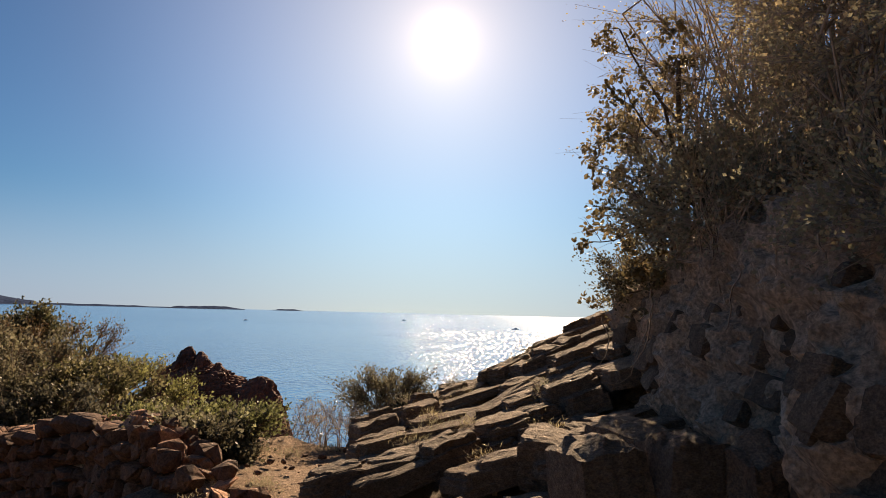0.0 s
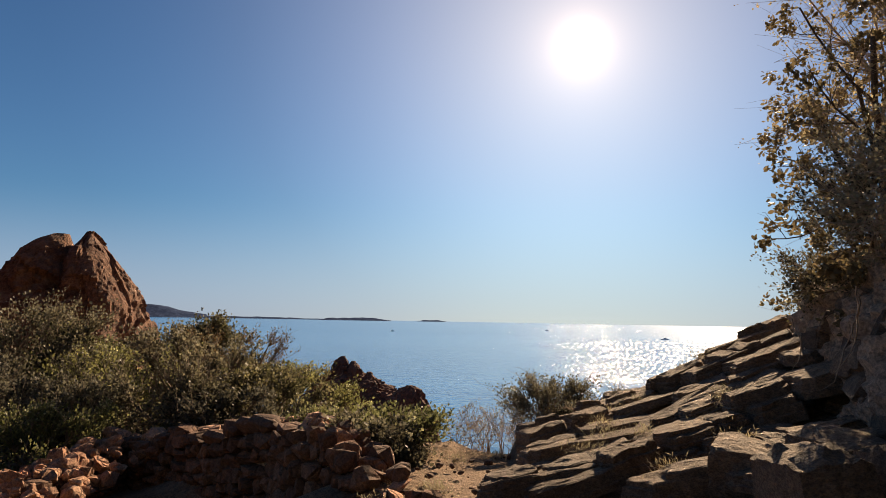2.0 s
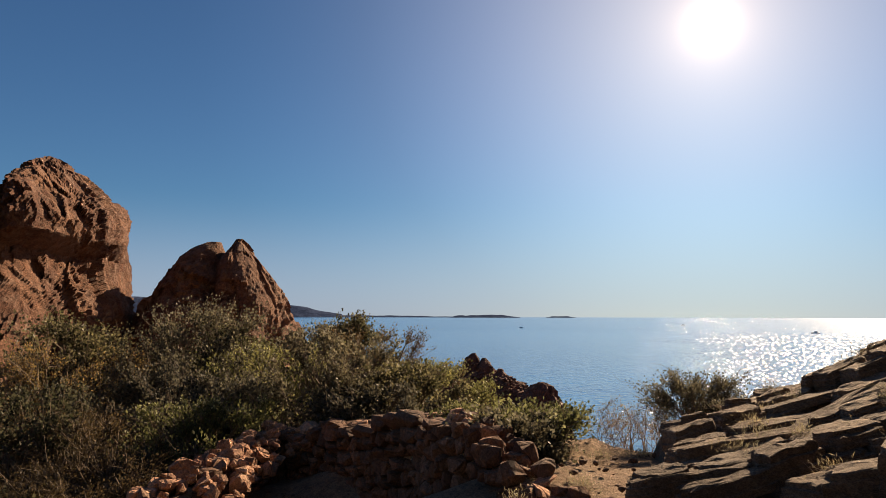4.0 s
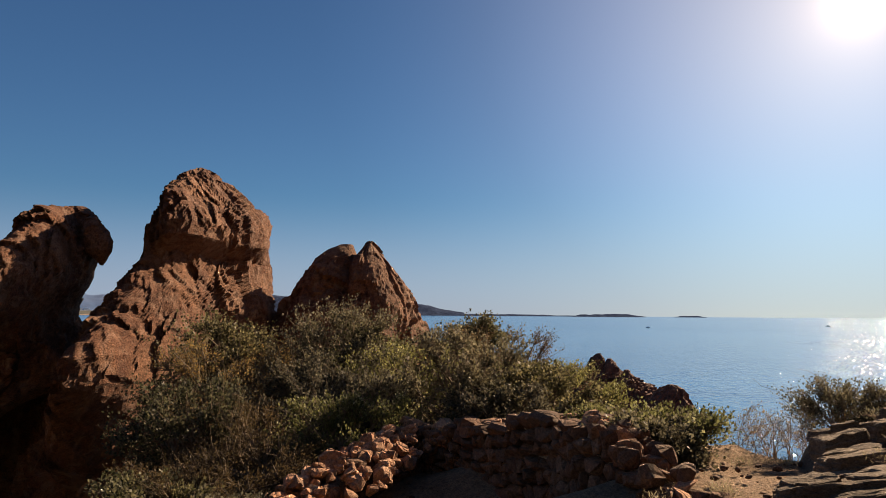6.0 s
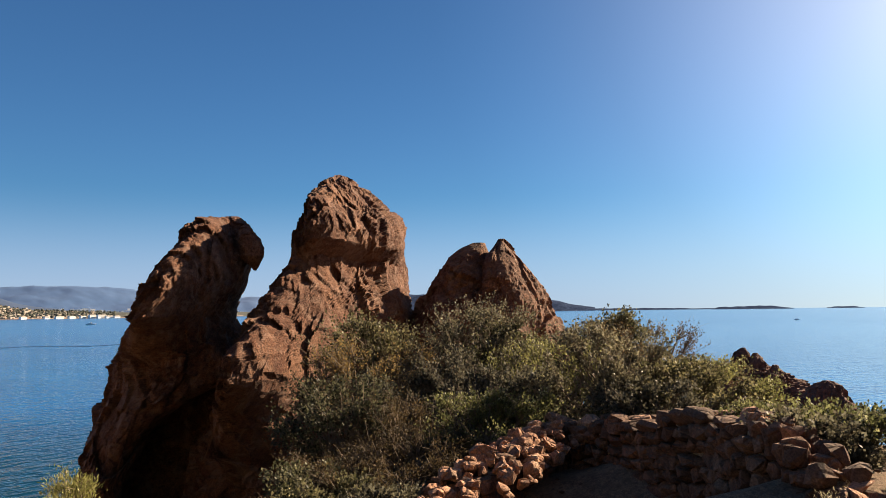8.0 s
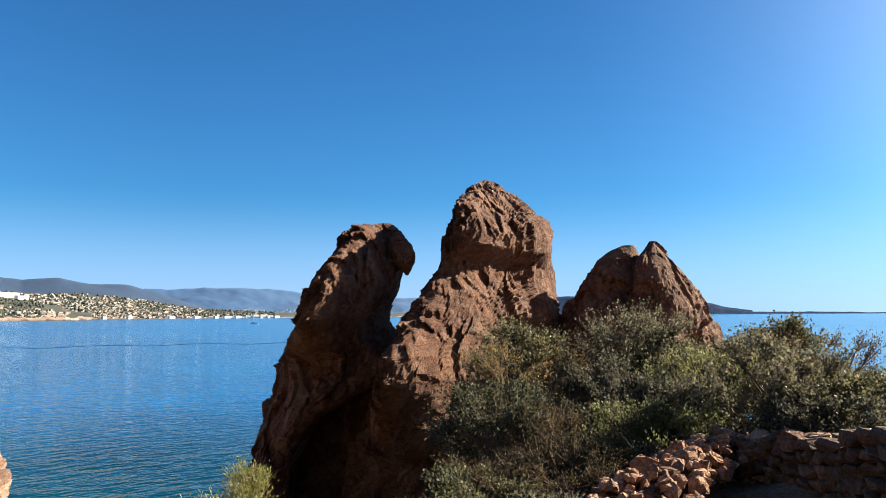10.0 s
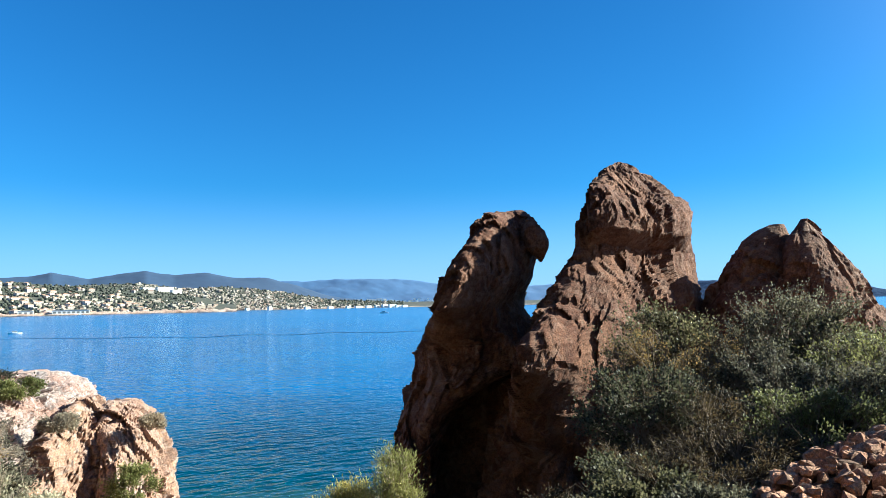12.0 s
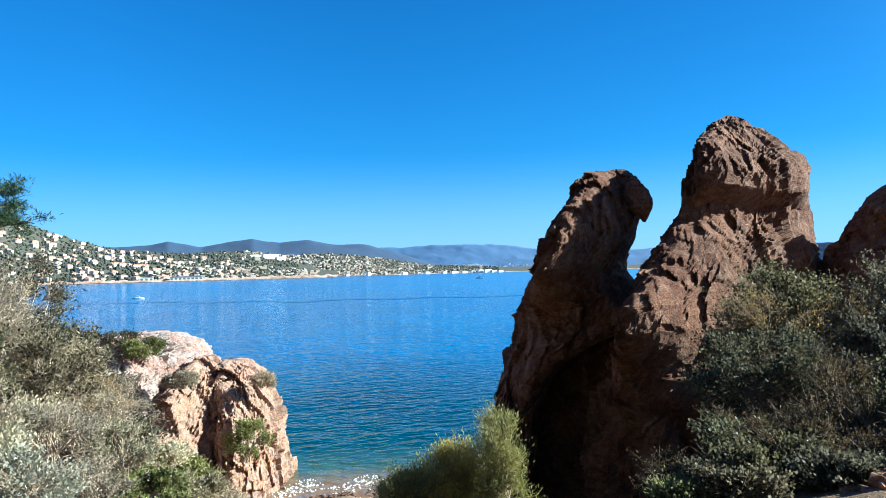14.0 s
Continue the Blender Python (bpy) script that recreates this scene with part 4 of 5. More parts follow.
def bush(name, at, rx, ry, h, material, label, seed, twigs=420, per=26, leaf=0.035, width=0.3, twig_mat=None, flower=0, bare=0.0, group="", upright=0.3, category="bush", thin=1.0, low_leaves=0.0):
    """A shrub: stems fan out from the root, twigs end in an uneven crown with gaps, leaves sit along the twigs."""
    rng = np.random.default_rng(seed)
    ob = thing(name, at, label, category, group)
    nc = max(8, twigs // 14)
    d = rng.normal(size=(nc, 3))
    d[:, 2] = np.abs(d[:, 2]) * (1.15 + low_leaves * 0.45) - 0.55 - low_leaves * 0.35
    d /= np.linalg.norm(d, axis=1, keepdims=True)
    r = (1 + 0.6 * lump(d, seed)) * rng.uniform(0.35, 1.0, nc) ** 0.4
    mid = d * r[:, None] * np.array([rx, ry, h * 0.5]) + np.array([0, 0, h * 0.45])
    own = np.arange(twigs) % nc
    span = 0.15 * (rx + ry + h) / 3 + 0.06
    out = d[own] * 0.55 + rng.normal(size=(twigs, 3)) * 0.6 + np.array([0, 0, 0.3 + upright * 0.5])
    end = mid[own] + out * span * rng.uniform(0.6, 1.25, (twigs, 1))
    end[:, 2] = np.clip(end[:, 2], 0.03, h * rng.uniform(0.93, 1.06, twigs))
    start = mid[own] - d[own] * span * 0.5
    start[:, 2] = np.maximum(start[:, 2], 0.0)
    # stems from the root to the twigs' feet
    ns = max(10, twigs // 9)
    pick = rng.choice(twigs, ns, replace=False)
    root = rng.normal(size=(ns, 3)) * np.array([rx * 0.12, ry * 0.12, 0])
    low = root + (start[pick] - root) * np.array([0.2, 0.2, 0.4]) + rng.normal(size=(ns, 3)) * 0.05 * h
    high = root + (start[pick] - root) * np.array([0.62, 0.62, 0.75]) + rng.normal(size=(ns, 3)) * 0.05 * h
    low[:, 2], high[:, 2] = np.maximum(low[:, 2], 0.0), np.maximum(high[:, 2], 0.02)
    v1, f1 = sticks(np.concatenate([root - np.array([0, 0, 0.15]), low, high]), np.concatenate([low, high, start[pick]]),
                    np.repeat([0.012 + 0.006 * h, 0.010 + 0.004 * h, 0.009 + 0.002 * h], ns) * thin, np.repeat([0.010 + 0.004 * h, 0.009 + 0.002 * h, 0.007], ns) * thin)
    v2, f2 = sticks(start, end, (0.005 + 0.0015 * h) * thin, 0.002 * thin)
    # bare sprigs that stand out of the crown
    ne = twigs // 4
    who = rng.integers(0, twigs, ne)
    reach = np.minimum(np.linalg.norm(end[who] - start[who], axis=1), 0.3)[:, None]
    knee = end[who] + rng.normal(size=(ne, 3)) * reach * 0.2
    on = knee - start[who]
    on *= np.minimum(0.35, 0.1 / np.linalg.norm(on, axis=1, keepdims=True))
    tip = knee + on + rng.normal(size=(ne, 3)) * reach * 0.3 + np.array([0, 0, 0.03 + 0.05 * upright])
    tip[:, 2] = np.clip(tip[:, 2], 0.05, h * 1.12)
    v3, f3 = sticks(np.concatenate([end[who], knee]), np.concatenate([knee, tip]), np.repeat([0.004 * thin, 0.0025 * thin], ne), np.repeat([0.0025 * thin, 0.0012 * thin], ne))
    part("branchwork", fast_mesh("branchwork", np.concatenate([v1, v2, v3]), np.concatenate([f1, f2 + len(v1), f3 + len(v1) + len(v2)])), twig_mat or M_TWIG, ob)["kind"] = "stuff"
    keep = np.where(rng.uniform(size=twigs) >= bare)[0]
    idx = np.repeat(keep, per)
    t = rng.uniform(0.25, 1.08, len(idx)) ** 0.8
    axis = end[idx] - start[idx]
    pos = start[idx] + axis * t[:, None] + rng.normal(size=(len(idx), 3)) * leaf * 0.9
    pos[:, 2] = np.maximum(pos[:, 2], 0.0)
    go = axis / np.linalg.norm(axis, axis=1, keepdims=True) + rng.normal(size=(len(idx), 3)) * 0.75 + np.array([0, 0, upright])
    part("foliage", fast_mesh("foliage", *leaves(rng, pos, go, leaf, width)), material, ob)["kind"] = "stuff"
    if flower:
        top = np.argsort(end[:, 2] + rng.normal(size=twigs) * 0.15)[-flower:]
        idx = np.repeat(top, 9)
        pos = end[idx] + rng.normal(size=(len(idx), 3)) * 0.03
        part("blossom", fast_mesh("blossom", *leaves(rng, pos, rng.normal(size=(len(idx), 3)), 0.028, 0.5)), M_FLOWER, ob, "pale yellow flower heads")
    return ob


def ground_at(x, y):
    return float(height(x, y))


# maquis between the wall and the rocks: place, half widths, height, kind
MAQUIS = [
    (-2.0, 6.35, 0.6, 0.5, 0.48, 2), (-1.85, 5.85, 0.4, 0.38, 0.46, 0), (-2.55, 7.2, 0.7, 0.55, 0.16, 2), (-2.4, 6.6, 0.45, 0.4, 0.4, 1), (-3.3, 8.0, 0.8, 0.6, 0.18, 0), (-4.4, 9.0, 0.9, 0.8, 1.05, 1),
    (-5.5, 9.0, 1.0, 0.9, 1.75, 0), (-6.3, 12.0, 1.3, 1.1, 1.9, 8), (-8.0, 14.0, 1.2, 1.1, 2.25, 1), (-7.6, 13.4, 0.32, 0.32, 2.5, 1), (-5.0, 10.6, 1.1, 0.9, 1.1, 2), (-7.0, 10.2, 1.2, 1.1, 1.75, 2),
    (-8.6, 11.4, 1.2, 1.1, 2.3, 1), (-9.7, 11.0, 1.3, 1.2, 2.95, 0), (-11.2, 9.6, 1.3, 1.2, 2.7, 1), (-10.2, 8.6, 1.3, 1.2, 2.3, 3), (-8.4, 9.0, 1.3, 1.1, 1.9, 0),
    (-6.9, 8.4, 1.0, 0.9, 1.4, 0), (-6.25, 7.2, 0.7, 0.7, 1.05, 2), (-9.2, 7.2, 1.1, 1.0, 1.7, 1), (-7.7, 6.9, 1.0, 0.9, 1.2, 8), (-6.5, 5.9, 0.8, 0.8, 0.8, 8),
    (-7.5, 5.6, 0.8, 0.7, 0.6, 8), (-6.2, 4.9, 0.6, 0.6, 0.5, 8), (-3.4, 9.4, 0.9, 0.8, 0.3, 2), (-4.3, 8.1, 0.6, 0.5, 0.9, 0), (-9.0, 12.4, 1.2, 1.0, 2.0, 0),
    (-6.2, 3.25, 0.22, 0.22, 0.3, 2), (-6.3, 4.3, 0.5, 0.5, 0.5, 1), (-5.95, 3.7, 0.35, 0.35, 0.35, 0), (-6.9, 4.8, 0.6, 0.55, 0.55, 1), (-7.3, 4.1, 0.5, 0.5, 0.4, 8), (-6.6, 3.6, 0.35, 0.35, 0.3, 8), (-5.6, 4.6, 0.3, 0.3, 0.3, 0)]
KINDS = [(M_OLIVE, "dense olive-green evergreen shrub in the maquis", 0.036, 0.4), (M_GREEN, "dark green mastic shrub with small glossy leaves", 0.038, 0.42),
         (M_YELLOW, "yellow-green flowering shrub with narrow leaves", 0.038, 0.32), (M_BROWN, "dry brownish heath shrub with bare twigs", 0.028, 0.25)]
KINDS += [(M_SILVER, "silvery grey-leaved shrub on the sunny slope", 0.04, 0.22), (M_SAGE, "pale sage-like shrub with woolly grey leaves on the slope", 0.042, 0.24),
          (M_FRESH, "low bright green shrub among the rocks of the slope", 0.04, 0.4), (M_DRY, "dry grey-brown shrub with bare twigs on the slope", 0.03, 0.25),
          (M_HEATH, "dark reddish-brown heath shrub with thin stems", 0.03, 0.25)]
for i, (x, y, rx, ry, h, k) in enumerate(MAQUIS):
    far = math.hypot(x, y)
    m, lab, lf, wd = KINDS[k]
    n = int(330 + 130 * rx * h)
    bush("shrub", (x, y, ground_at(x, y) - 0.05), rx, ry, h, m, lab, 100 + i, n, 26 if far < 8.5 else 22, lf * (0.61 + 0.053 * far), wd, M_STEM, flower=30 if k == 2 else 0, upright=0.8 if k == 2 else 0.35, bare={3: 0.3, 8: 0.25, 4: 0.4}.get(k, 0.05), group="maquis shrubs")

# shrub and dry stems where the path ends
bush("shrub", (-0.46, 7.15, 0.42), 0.34, 0.32, 0.6, M_OLIVE, "small round grey-green bush at the end of the path", 201, 420, 26, 0.022, 0.36, M_STEM, bare=0.05, thin=0.6)
for i in range(9):
    x, y = -1.35 + 0.11 * i, 7.0 + 0.15 * (i % 3)
    bush("dry_weed", (x, y, ground_at(x, y) - 0.03), 0.16, 0.14, 0.5, M_BROWN, "tuft of dry thin stems at the cliff edge", 220 + i, 60, 5, 0.02, 0.2, group="dry weeds", upright=1.0, category="weed", thin=0.3)

# dry grass in the joints of the ledge and beside the path
rng = np.random.default_rng(91)
for i in range(26):
    x, y = rng.uniform(-0.7, 1.0), rng.uniform(3.6, 6.6)
    if i > 16:
        x, y = rng.uniform(-1.7, -0.9), rng.uniform(4.4, 6.6)
    z = float(ledge_z(x, y)) - 0.03 if i <= 16 else ground_at(x, y) - 0.02
    r = rng.uniform(0.03, 0.07)
    bush("grass_tuft", (x, y, z), r, r, rng.uniform(0.03, 0.07), M_THICKET, "tuft of dry straw-coloured grass in a joint of the rock", 800 + i, 40, 5, 0.03, 0.07, group="dry grass tufts", upright=1.2, category="grass", thin=0.4)

# slope above the cove
SLOPE = [(-10.4, -2.9, 0.6, 0.6, 0.8, 5), (-11.4, -1.7, 0.4, 0.4, 0.4, 6), (-12.2, -3.0, 0.7, 0.6, 1.0, 7), (-13.2, -1.5, 0.45, 0.4, 0.4, 5), (-14.4, -3.4, 0.9, 0.8, 1.7, 0), (-15.6, -4.6, 1.0, 0.9, 2.3, 7),
         (-16.8, -3.8, 1.0, 0.9, 1.7, 1), (-15.0, -2.2, 0.55, 0.5, 0.5, 0), (-17.4, -2.7, 0.9, 0.8, 1.0, 7), (-18.6, -4.8, 1.2, 1.1, 2.6, 0), (-13.9, 0.0, 0.4, 0.4, 0.3, 7), (-12.2, -0.6, 0.4, 0.4, 0.35, 7),
         (-18.0, -1.2, 0.7, 0.6, 0.5, 8), (-20.5, -3.4, 1.2, 1.0, 1.2, 0), (-16.0, -0.8, 0.7, 0.6, 0.55, 7), (-11.3, -4.0, 0.7, 0.7, 1.2, 7), (-13.0, -4.6, 0.9, 0.8, 1.7, 1), (-22.5, -2.2, 1.1, 0.9, 0.8, 0),
         (-13.8, -2.6, 0.7, 0.6, 1.0, 7), (-12.8, -2.1, 0.5, 0.5, 0.8, 4), (-16.0, -2.9, 0.7, 0.6, 1.0, 3), (-11.0, -2.3, 0.45, 0.45, 0.6, 7), (-15.4, -3.4, 0.7, 0.7, 1.5, 4), (-10.8, -3.5, 0.5, 0.5, 0.9, 5),
         (-14.6, -1.2, 0.5, 0.45, 0.5, 6), (-12.0, -3.8, 0.6, 0.6, 1.2, 4), (-17.0, -5.2, 1.0, 0.9, 2.5, 7), (-19.5, -2.0, 0.9, 0.8, 0.8, 7), (-11.8, -1.0, 0.32, 0.3, 0.3, 4), (-10.6, -1.4, 0.3, 0.3, 0.3, 6), (-12.9, -3.5, 0.4, 0.4, 0.8, 5)]
TUFTS = [(-37.8, -3.1, -2.2, 0.8, 0.7), (-36.0, 1.35, -7.2, 0.9, 1.8), (-38.4, 2.3, -4.1, 0.5, 0.45), (-39.6, -4.6, -2.05, 1.2, 0.8), (-36.8, -1.5, -3.6, 0.6, 0.5)]
for i, (x, y, z, r, h) in enumerate(TUFTS):
    bush("shrub", (x, y, z), r, r, h, (M_FRESH, M_FRESH, M_DRY, M_OLIVE, M_DRY)[i], "green tuft of shrub growing in a crack of the outcrop", 360 + i, 260, 24, 0.1, 0.3, group="tufts on the outcrop")
for i, (x, y, rx, ry, h, k) in enumerate(SLOPE):
    far = math.hypot(x, y)
    m, lab, lf, wd = KINDS[k]
    bush("shrub", (x, y, ground_at(x, y) - 0.05), rx, ry, h, m, lab, 300 + i, int(240 + 130 * rx * h), 18, lf * (1.06 + 0.027 * far), wd, bare=0.35 if k == 3 else 0.08, group="shrubs above the cove")

# young pines with pale stems low beside the rocks
for i, (x, y, rx, h, z) in enumerate(((-14.3, 4.95, 0.46, 1.55, -3.0), (-15.0, 3.95, 0.4, 0.7, -3.0), (-15.1, 3.2, 0.4, 0.6, -3.1), (-14.8, 4.4, 0.36, 0.9, -3.0))):
    foot = min(z, ground_at(x, y)) - 0.05
    bush("shrub", (x, y, foot), rx, rx, z + h - foot, M_SPRIG, "light yellow-green needled shrub with pale stems beside the rock", 340 + i, 560, 28, 0.09, 0.11, group="yellow shrubs", upright=0.7)

# thicket over the bank
THICKET = [(2.0, 4.8, 1.6, 0.7, 0.8, 3.3, 3), (2.4, 3.7, 1.7, 0.8, 0.8, 3.5, 3), (1.85, 2.8, 1.6, 0.5, 0.6, 2.7, 3), (2.5, 2.0, 1.8, 0.7, 0.7, 3.0, 3), (1.9, 5.8, 1.1, 0.4, 0.55, 1.05, 1),
           (1.85, 6.6, 0.85, 0.32, 0.45, 0.6, 0), (1.62, 5.2, 1.25, 0.36, 0.5, 0.95, 0), (1.5, 3.7, 1.5, 0.42, 0.6, 1.3, 3), (1.7, 1.7, 1.6, 0.5, 0.6, 2.0, 3), (3.1, 5.4, 2.2, 0.9, 0.9, 3.6, 0),
           (1.6, 4.5, 1.4, 0.4, 0.5, 1.4, 0), (1.75, 0.6, 1.7, 0.5, 0.7, 2.2, 3), (1.75, 2.2, 1.25, 0.5, 0.6, 1.3, 3), (2.2, 1.2, 1.5, 0.6, 0.6, 1.8, 3), (1.5, 1.3, 1.3, 0.35, 0.5, 0.9, 3),
           (1.9, 3.3, 1.5, 0.5, 0.6, 1.6, 3), (3.2, 3.0, 2.3, 0.9, 0.9, 3.0, 3)]
for i, (x, y, z, rx, ry, h, k) in enumerate(THICKET):
    m = M_THICKET if k == 3 else KINDS[k][0]
    root = min(bank_z(x + 0.1, y), z + 0.5) - 0.12
    bush("shrub", (x, y, root), rx, ry, z - 0.15 + h - root, m, "tangled brown and green thicket shrub on the bank", 400 + i, int(420 + 200 * rx * h), 22, 0.022, 0.32, M_TWIG, bare=0.28, thin=0.45, group="thicket on the bank", low_leaves=1.0)


# leaning young tree at the lip of the bank
def tree_at(at, label):
    rng = np.random.default_rng(77)
    ob = thing("tree", at, label, "tree")
    a, b, ra, rb, tips = [], [], [], [], []

    def grow(p, d, r, ln, depth):
        k = 4
        for _ in range(k):
            q = p + d * (ln / k)
            if q.x < -0.7 + 0.1 * q.z:
                break
            a.append(p), b.append(q), ra.append(r), rb.append(r * 0.86)
            p, r = q, r * 0.86
            d = (d + Vector(rng.normal(size=3)) * 0.13 + Vector((0, 0, 0.05))).normalized()
            if depth < 4 and rng.uniform() < 0.85:
                s = (d + Vector(rng.normal(size=3)) * 0.7 + Vector((-0.1, 0, 0))).normalized()
                grow(p, s, r * 0.6, ln * rng.uniform(0.42, 0.6), depth + 1)
        if depth >= 2 and a:
            tips.append((a[-1], p))

    for way_up, r, ln, depth in (((-0.05, 0.05, 1), 0.034, 1.6, 0), ((-0.3, 0.0, 1), 0.026, 1.1, 1), ((-0.5, 0.12, 0.9), 0.02, 0.75, 1),
                                 ((-0.6, 0.0, 0.7), 0.014, 0.4, 1), ((-0.15, -0.2, 1), 0.024, 1.3, 1)):
        grow(Vector((-0.02, 0, -0.2)), Vector(way_up).normalized(), r, ln, depth)
    part("trunk", fast_mesh("trunk", *sticks(np.array(a), np.array(b), np.array(ra), np.array(rb))), M_BARK, ob)
    e = np.array([t[1] for t in tips])
    s = np.array([t[0] for t in tips])
    use = np.where(rng.uniform(size=len(e)) < 0.75)[0]
    idx = np.repeat(use, 17)
    pos = s[idx] + (e - s)[idx] * rng.uniform(0, 1.2, (len(idx), 1)) + rng.normal(size=(len(idx), 3)) * 0.02
    part("crown", fast_mesh("crown", *leaves(rng, pos, rng.normal(size=(len(idx), 3)) + np.array([-0.2, 0, -0.2]), 0.04, 0.27, 0.25, True)), M_OAK, ob, "sparse leathery brown-green leaves")
    return ob


tree_at((1.66, 4.6, 1.9), "young leaning tree with thin dark limbs and leathery leaves")


# dry roots hanging down the bank
def root_at(at, length, seed):
    rng = np.random.default_rng(seed)
    p, pts = Vector((0, 0, 0)), [Vector((0, 0, 0))]
    d = Vector((0, 0.2, -1))
    for _ in range(14):
        d = (d + Vector(rng.normal(size=3)) * Vector((0.12, 0.4, 0.2)).length * 0.55).normalized()
        d.z = min(d.z, -0.25)
        p = p + d * (length / 14)
        pts.append(p.copy())
    pts = np.array(pts)
    ring = np.array([(math.cos(k * 2.0944), math.sin(k * 2.0944), 0) for k in range(3)])
    v = pts[None, :, :] + ring[:, None, :] * np.linspace(0.006, 0.002, len(pts))[None, :, None]
    ob = part("dry_root", fast_mesh("dry_root", v.reshape(-1, 3), grid_faces(3, len(pts), True)), M_TWIG)
    ob.location = at
    tagged(ob, "thin pale dry root hanging down the earth bank", "root", "roots on the bank")


for i, (x, y, z, n) in enumerate(((1.12, 3.7, 1.75, 0.6), (1.1, 3.62, 1.7, 0.45), (1.25, 2.9, 1.8, 0.4), (1.05, 4.5, 1.6, 0.35), (1.3, 2.4, 1.9, 0.5))):
    root_at((x, y, z), n, 700 + i)


# pine on the slope, its crown spread in flat tufts
def pine_at(at, label):
    rng = np.random.default_rng(88)
    ob = thing("pine_tree", at, label, "tree")
    a, b, ra, rb = [], [], [], []
    p = Vector((0, 0, -0.5))
    r = 0.2
    tips = []
    for i in range(12):
        q = p + Vector((rng.normal() * 0.06, 0.04 + rng.normal() * 0.05, 0.56))
        a.append(p), b.append(q), ra.append(r), rb.append(r * 0.92)
        p, r = q, r * 0.92
        if i > 8:
            for _ in range(5):
                t = rng.uniform(0, 2 * math.pi)
                d = Vector((math.cos(t), math.sin(t), rng.uniform(-0.05, 0.35)))
                e = p + d * rng.uniform(0.5, 1.6) * (1.1 - 0.15 * (i - 9))
                a.append(p), b.append(e), ra.append(r * 0.35), rb.append(0.02)
                for _ in range(4):
                    f = p + (e - p) * rng.uniform(0.6, 1.0) + Vector(rng.normal(size=3)) * 0.2
                    a.append(p + (e - p) * 0.55), b.append(f), ra.append(0.02), rb.append(0.008)
                    tips.append(f)
    part("trunk", fast_mesh("trunk", *sticks(np.array(a), np.array(b), np.array(ra), np.array(rb))), M_BARK, ob)
    e = np.array(tips)
    idx = np.repeat(np.arange(len(e)), 150)
    go = rng.normal(size=(len(idx), 3)) + np.array([0, 0, 0.6])
    pos = e[idx] + rng.normal(size=(len(idx), 3)) * np.array([0.17, 0.17, 0.09])
    part("crown", fast_mesh("crown", *leaves(rng, pos, go, 0.17, 0.07)), M_PINE, ob, "dark green needle tufts")
    return ob


pine_at((-27.8, -7.6, -1.7), "umbrella-shaped pine tree with dark green needle tufts")


# ---------------------------------------------------------------- loose stones, shore and foam
def scatter(name, spots, sizes, material, label, category, seed):
    rng = np.random.default_rng(seed)
    bm = bmesh.new()
    bmesh.ops.create_icosphere(bm, subdivisions=1, radius=0.5)
    iv = np.array([v.co[:] for v in bm.verts])
    it = np.array([[v.index for v in f.verts] for f in bm.faces])
    bm.free()
    vs, fs = [], []
    for k, (p, s) in enumerate(zip(spots, sizes)):
        a = rng.uniform(0, 6.28)
        v = iv * rng.uniform(0.65, 1.25, (len(iv), 1)) * np.array([s, s * rng.uniform(0.5, 1), s * rng.uniform(0.35, 0.8)])
        v = v @ np.array([[math.cos(a), math.sin(a), 0], [-math.sin(a), math.cos(a), 0], [0, 0, 1]])
        vs.append(v + np.array(p))
        fs.append(it + k * len(iv))
    ob = part(name, fast_mesh(name, np.concatenate(vs), np.concatenate(fs)), material)
    return tagged(ob, label, category, kind="stuff")


rng = np.random.default_rng(61)
spots, sizes = [], []
while len(spots) < 900:
    x, y = rng.uniform(-6.0, 0.2), rng.uniform(2.5, 8.0)
    if math.hypot(x, y) < 3 or (x < -5.4):
        continue
    spots.append((x, y, ground_at(x, y) + 0.02))
    sizes.append(0.015 + 0.09 * rng.uniform() ** 4)
scatter("gravel", spots, sizes, M_STONE, "loose gravel and stone chips on the dry path", "gravel", 62)
spots, sizes = [], []
for _ in range(1400):
    az, r = rng.uniform(68, 92), rng.uniform(33, 38.5)
    x, y = -r * math.sin(radians(az)), r * math.cos(radians(az))
    spots.append((x, y, max(ground_at(x, y), SEA - 0.1)))
    sizes.append(rng.uniform(0.08, 0.35))
scatter("pebbles", spots, sizes, M_STONE, "wet reddish pebbles on the cove beach", "pebbles", 63)

M_FOAM = plain_mat("sea_foam", (0.55, 0.55, 0.54), 0.6, 0.1, 8.0)
vs, fs, k = [], [], 0
for i in range(300):
    az = rng.uniform(74, 86)
    r = 37.6 + 0.9 * math.sin(az * 1.3) + rng.choice([0.0, 0.9, 1.6]) + rng.normal() * 0.28
    c0 = np.array(polar(az, r, SEA + 0.05))
    n = 7
    t = np.linspace(0, 2 * np.pi, n, endpoint=False)
    s = rng.uniform(0.012, 0.05)
    ring = c0 + np.stack([np.cos(t) * s * rng.uniform(0.7, 1.3, n), np.sin(t) * s * 2.0 * rng.uniform(0.7, 1.3, n), np.zeros(n) - 0.04], 1)
    vs.append(np.concatenate([ring, [c0 + (0, 0, 0.03)]]))
    fs.append(np.array([(j, (j + 1) % n, n) for j in range(n)]) + k)
    k += n + 1
tagged(part("foam", fast_mesh("foam", np.concatenate(vs), np.concatenate(fs)), M_FOAM), "white foam where small waves break on the beach", "foam", kind="stuff")

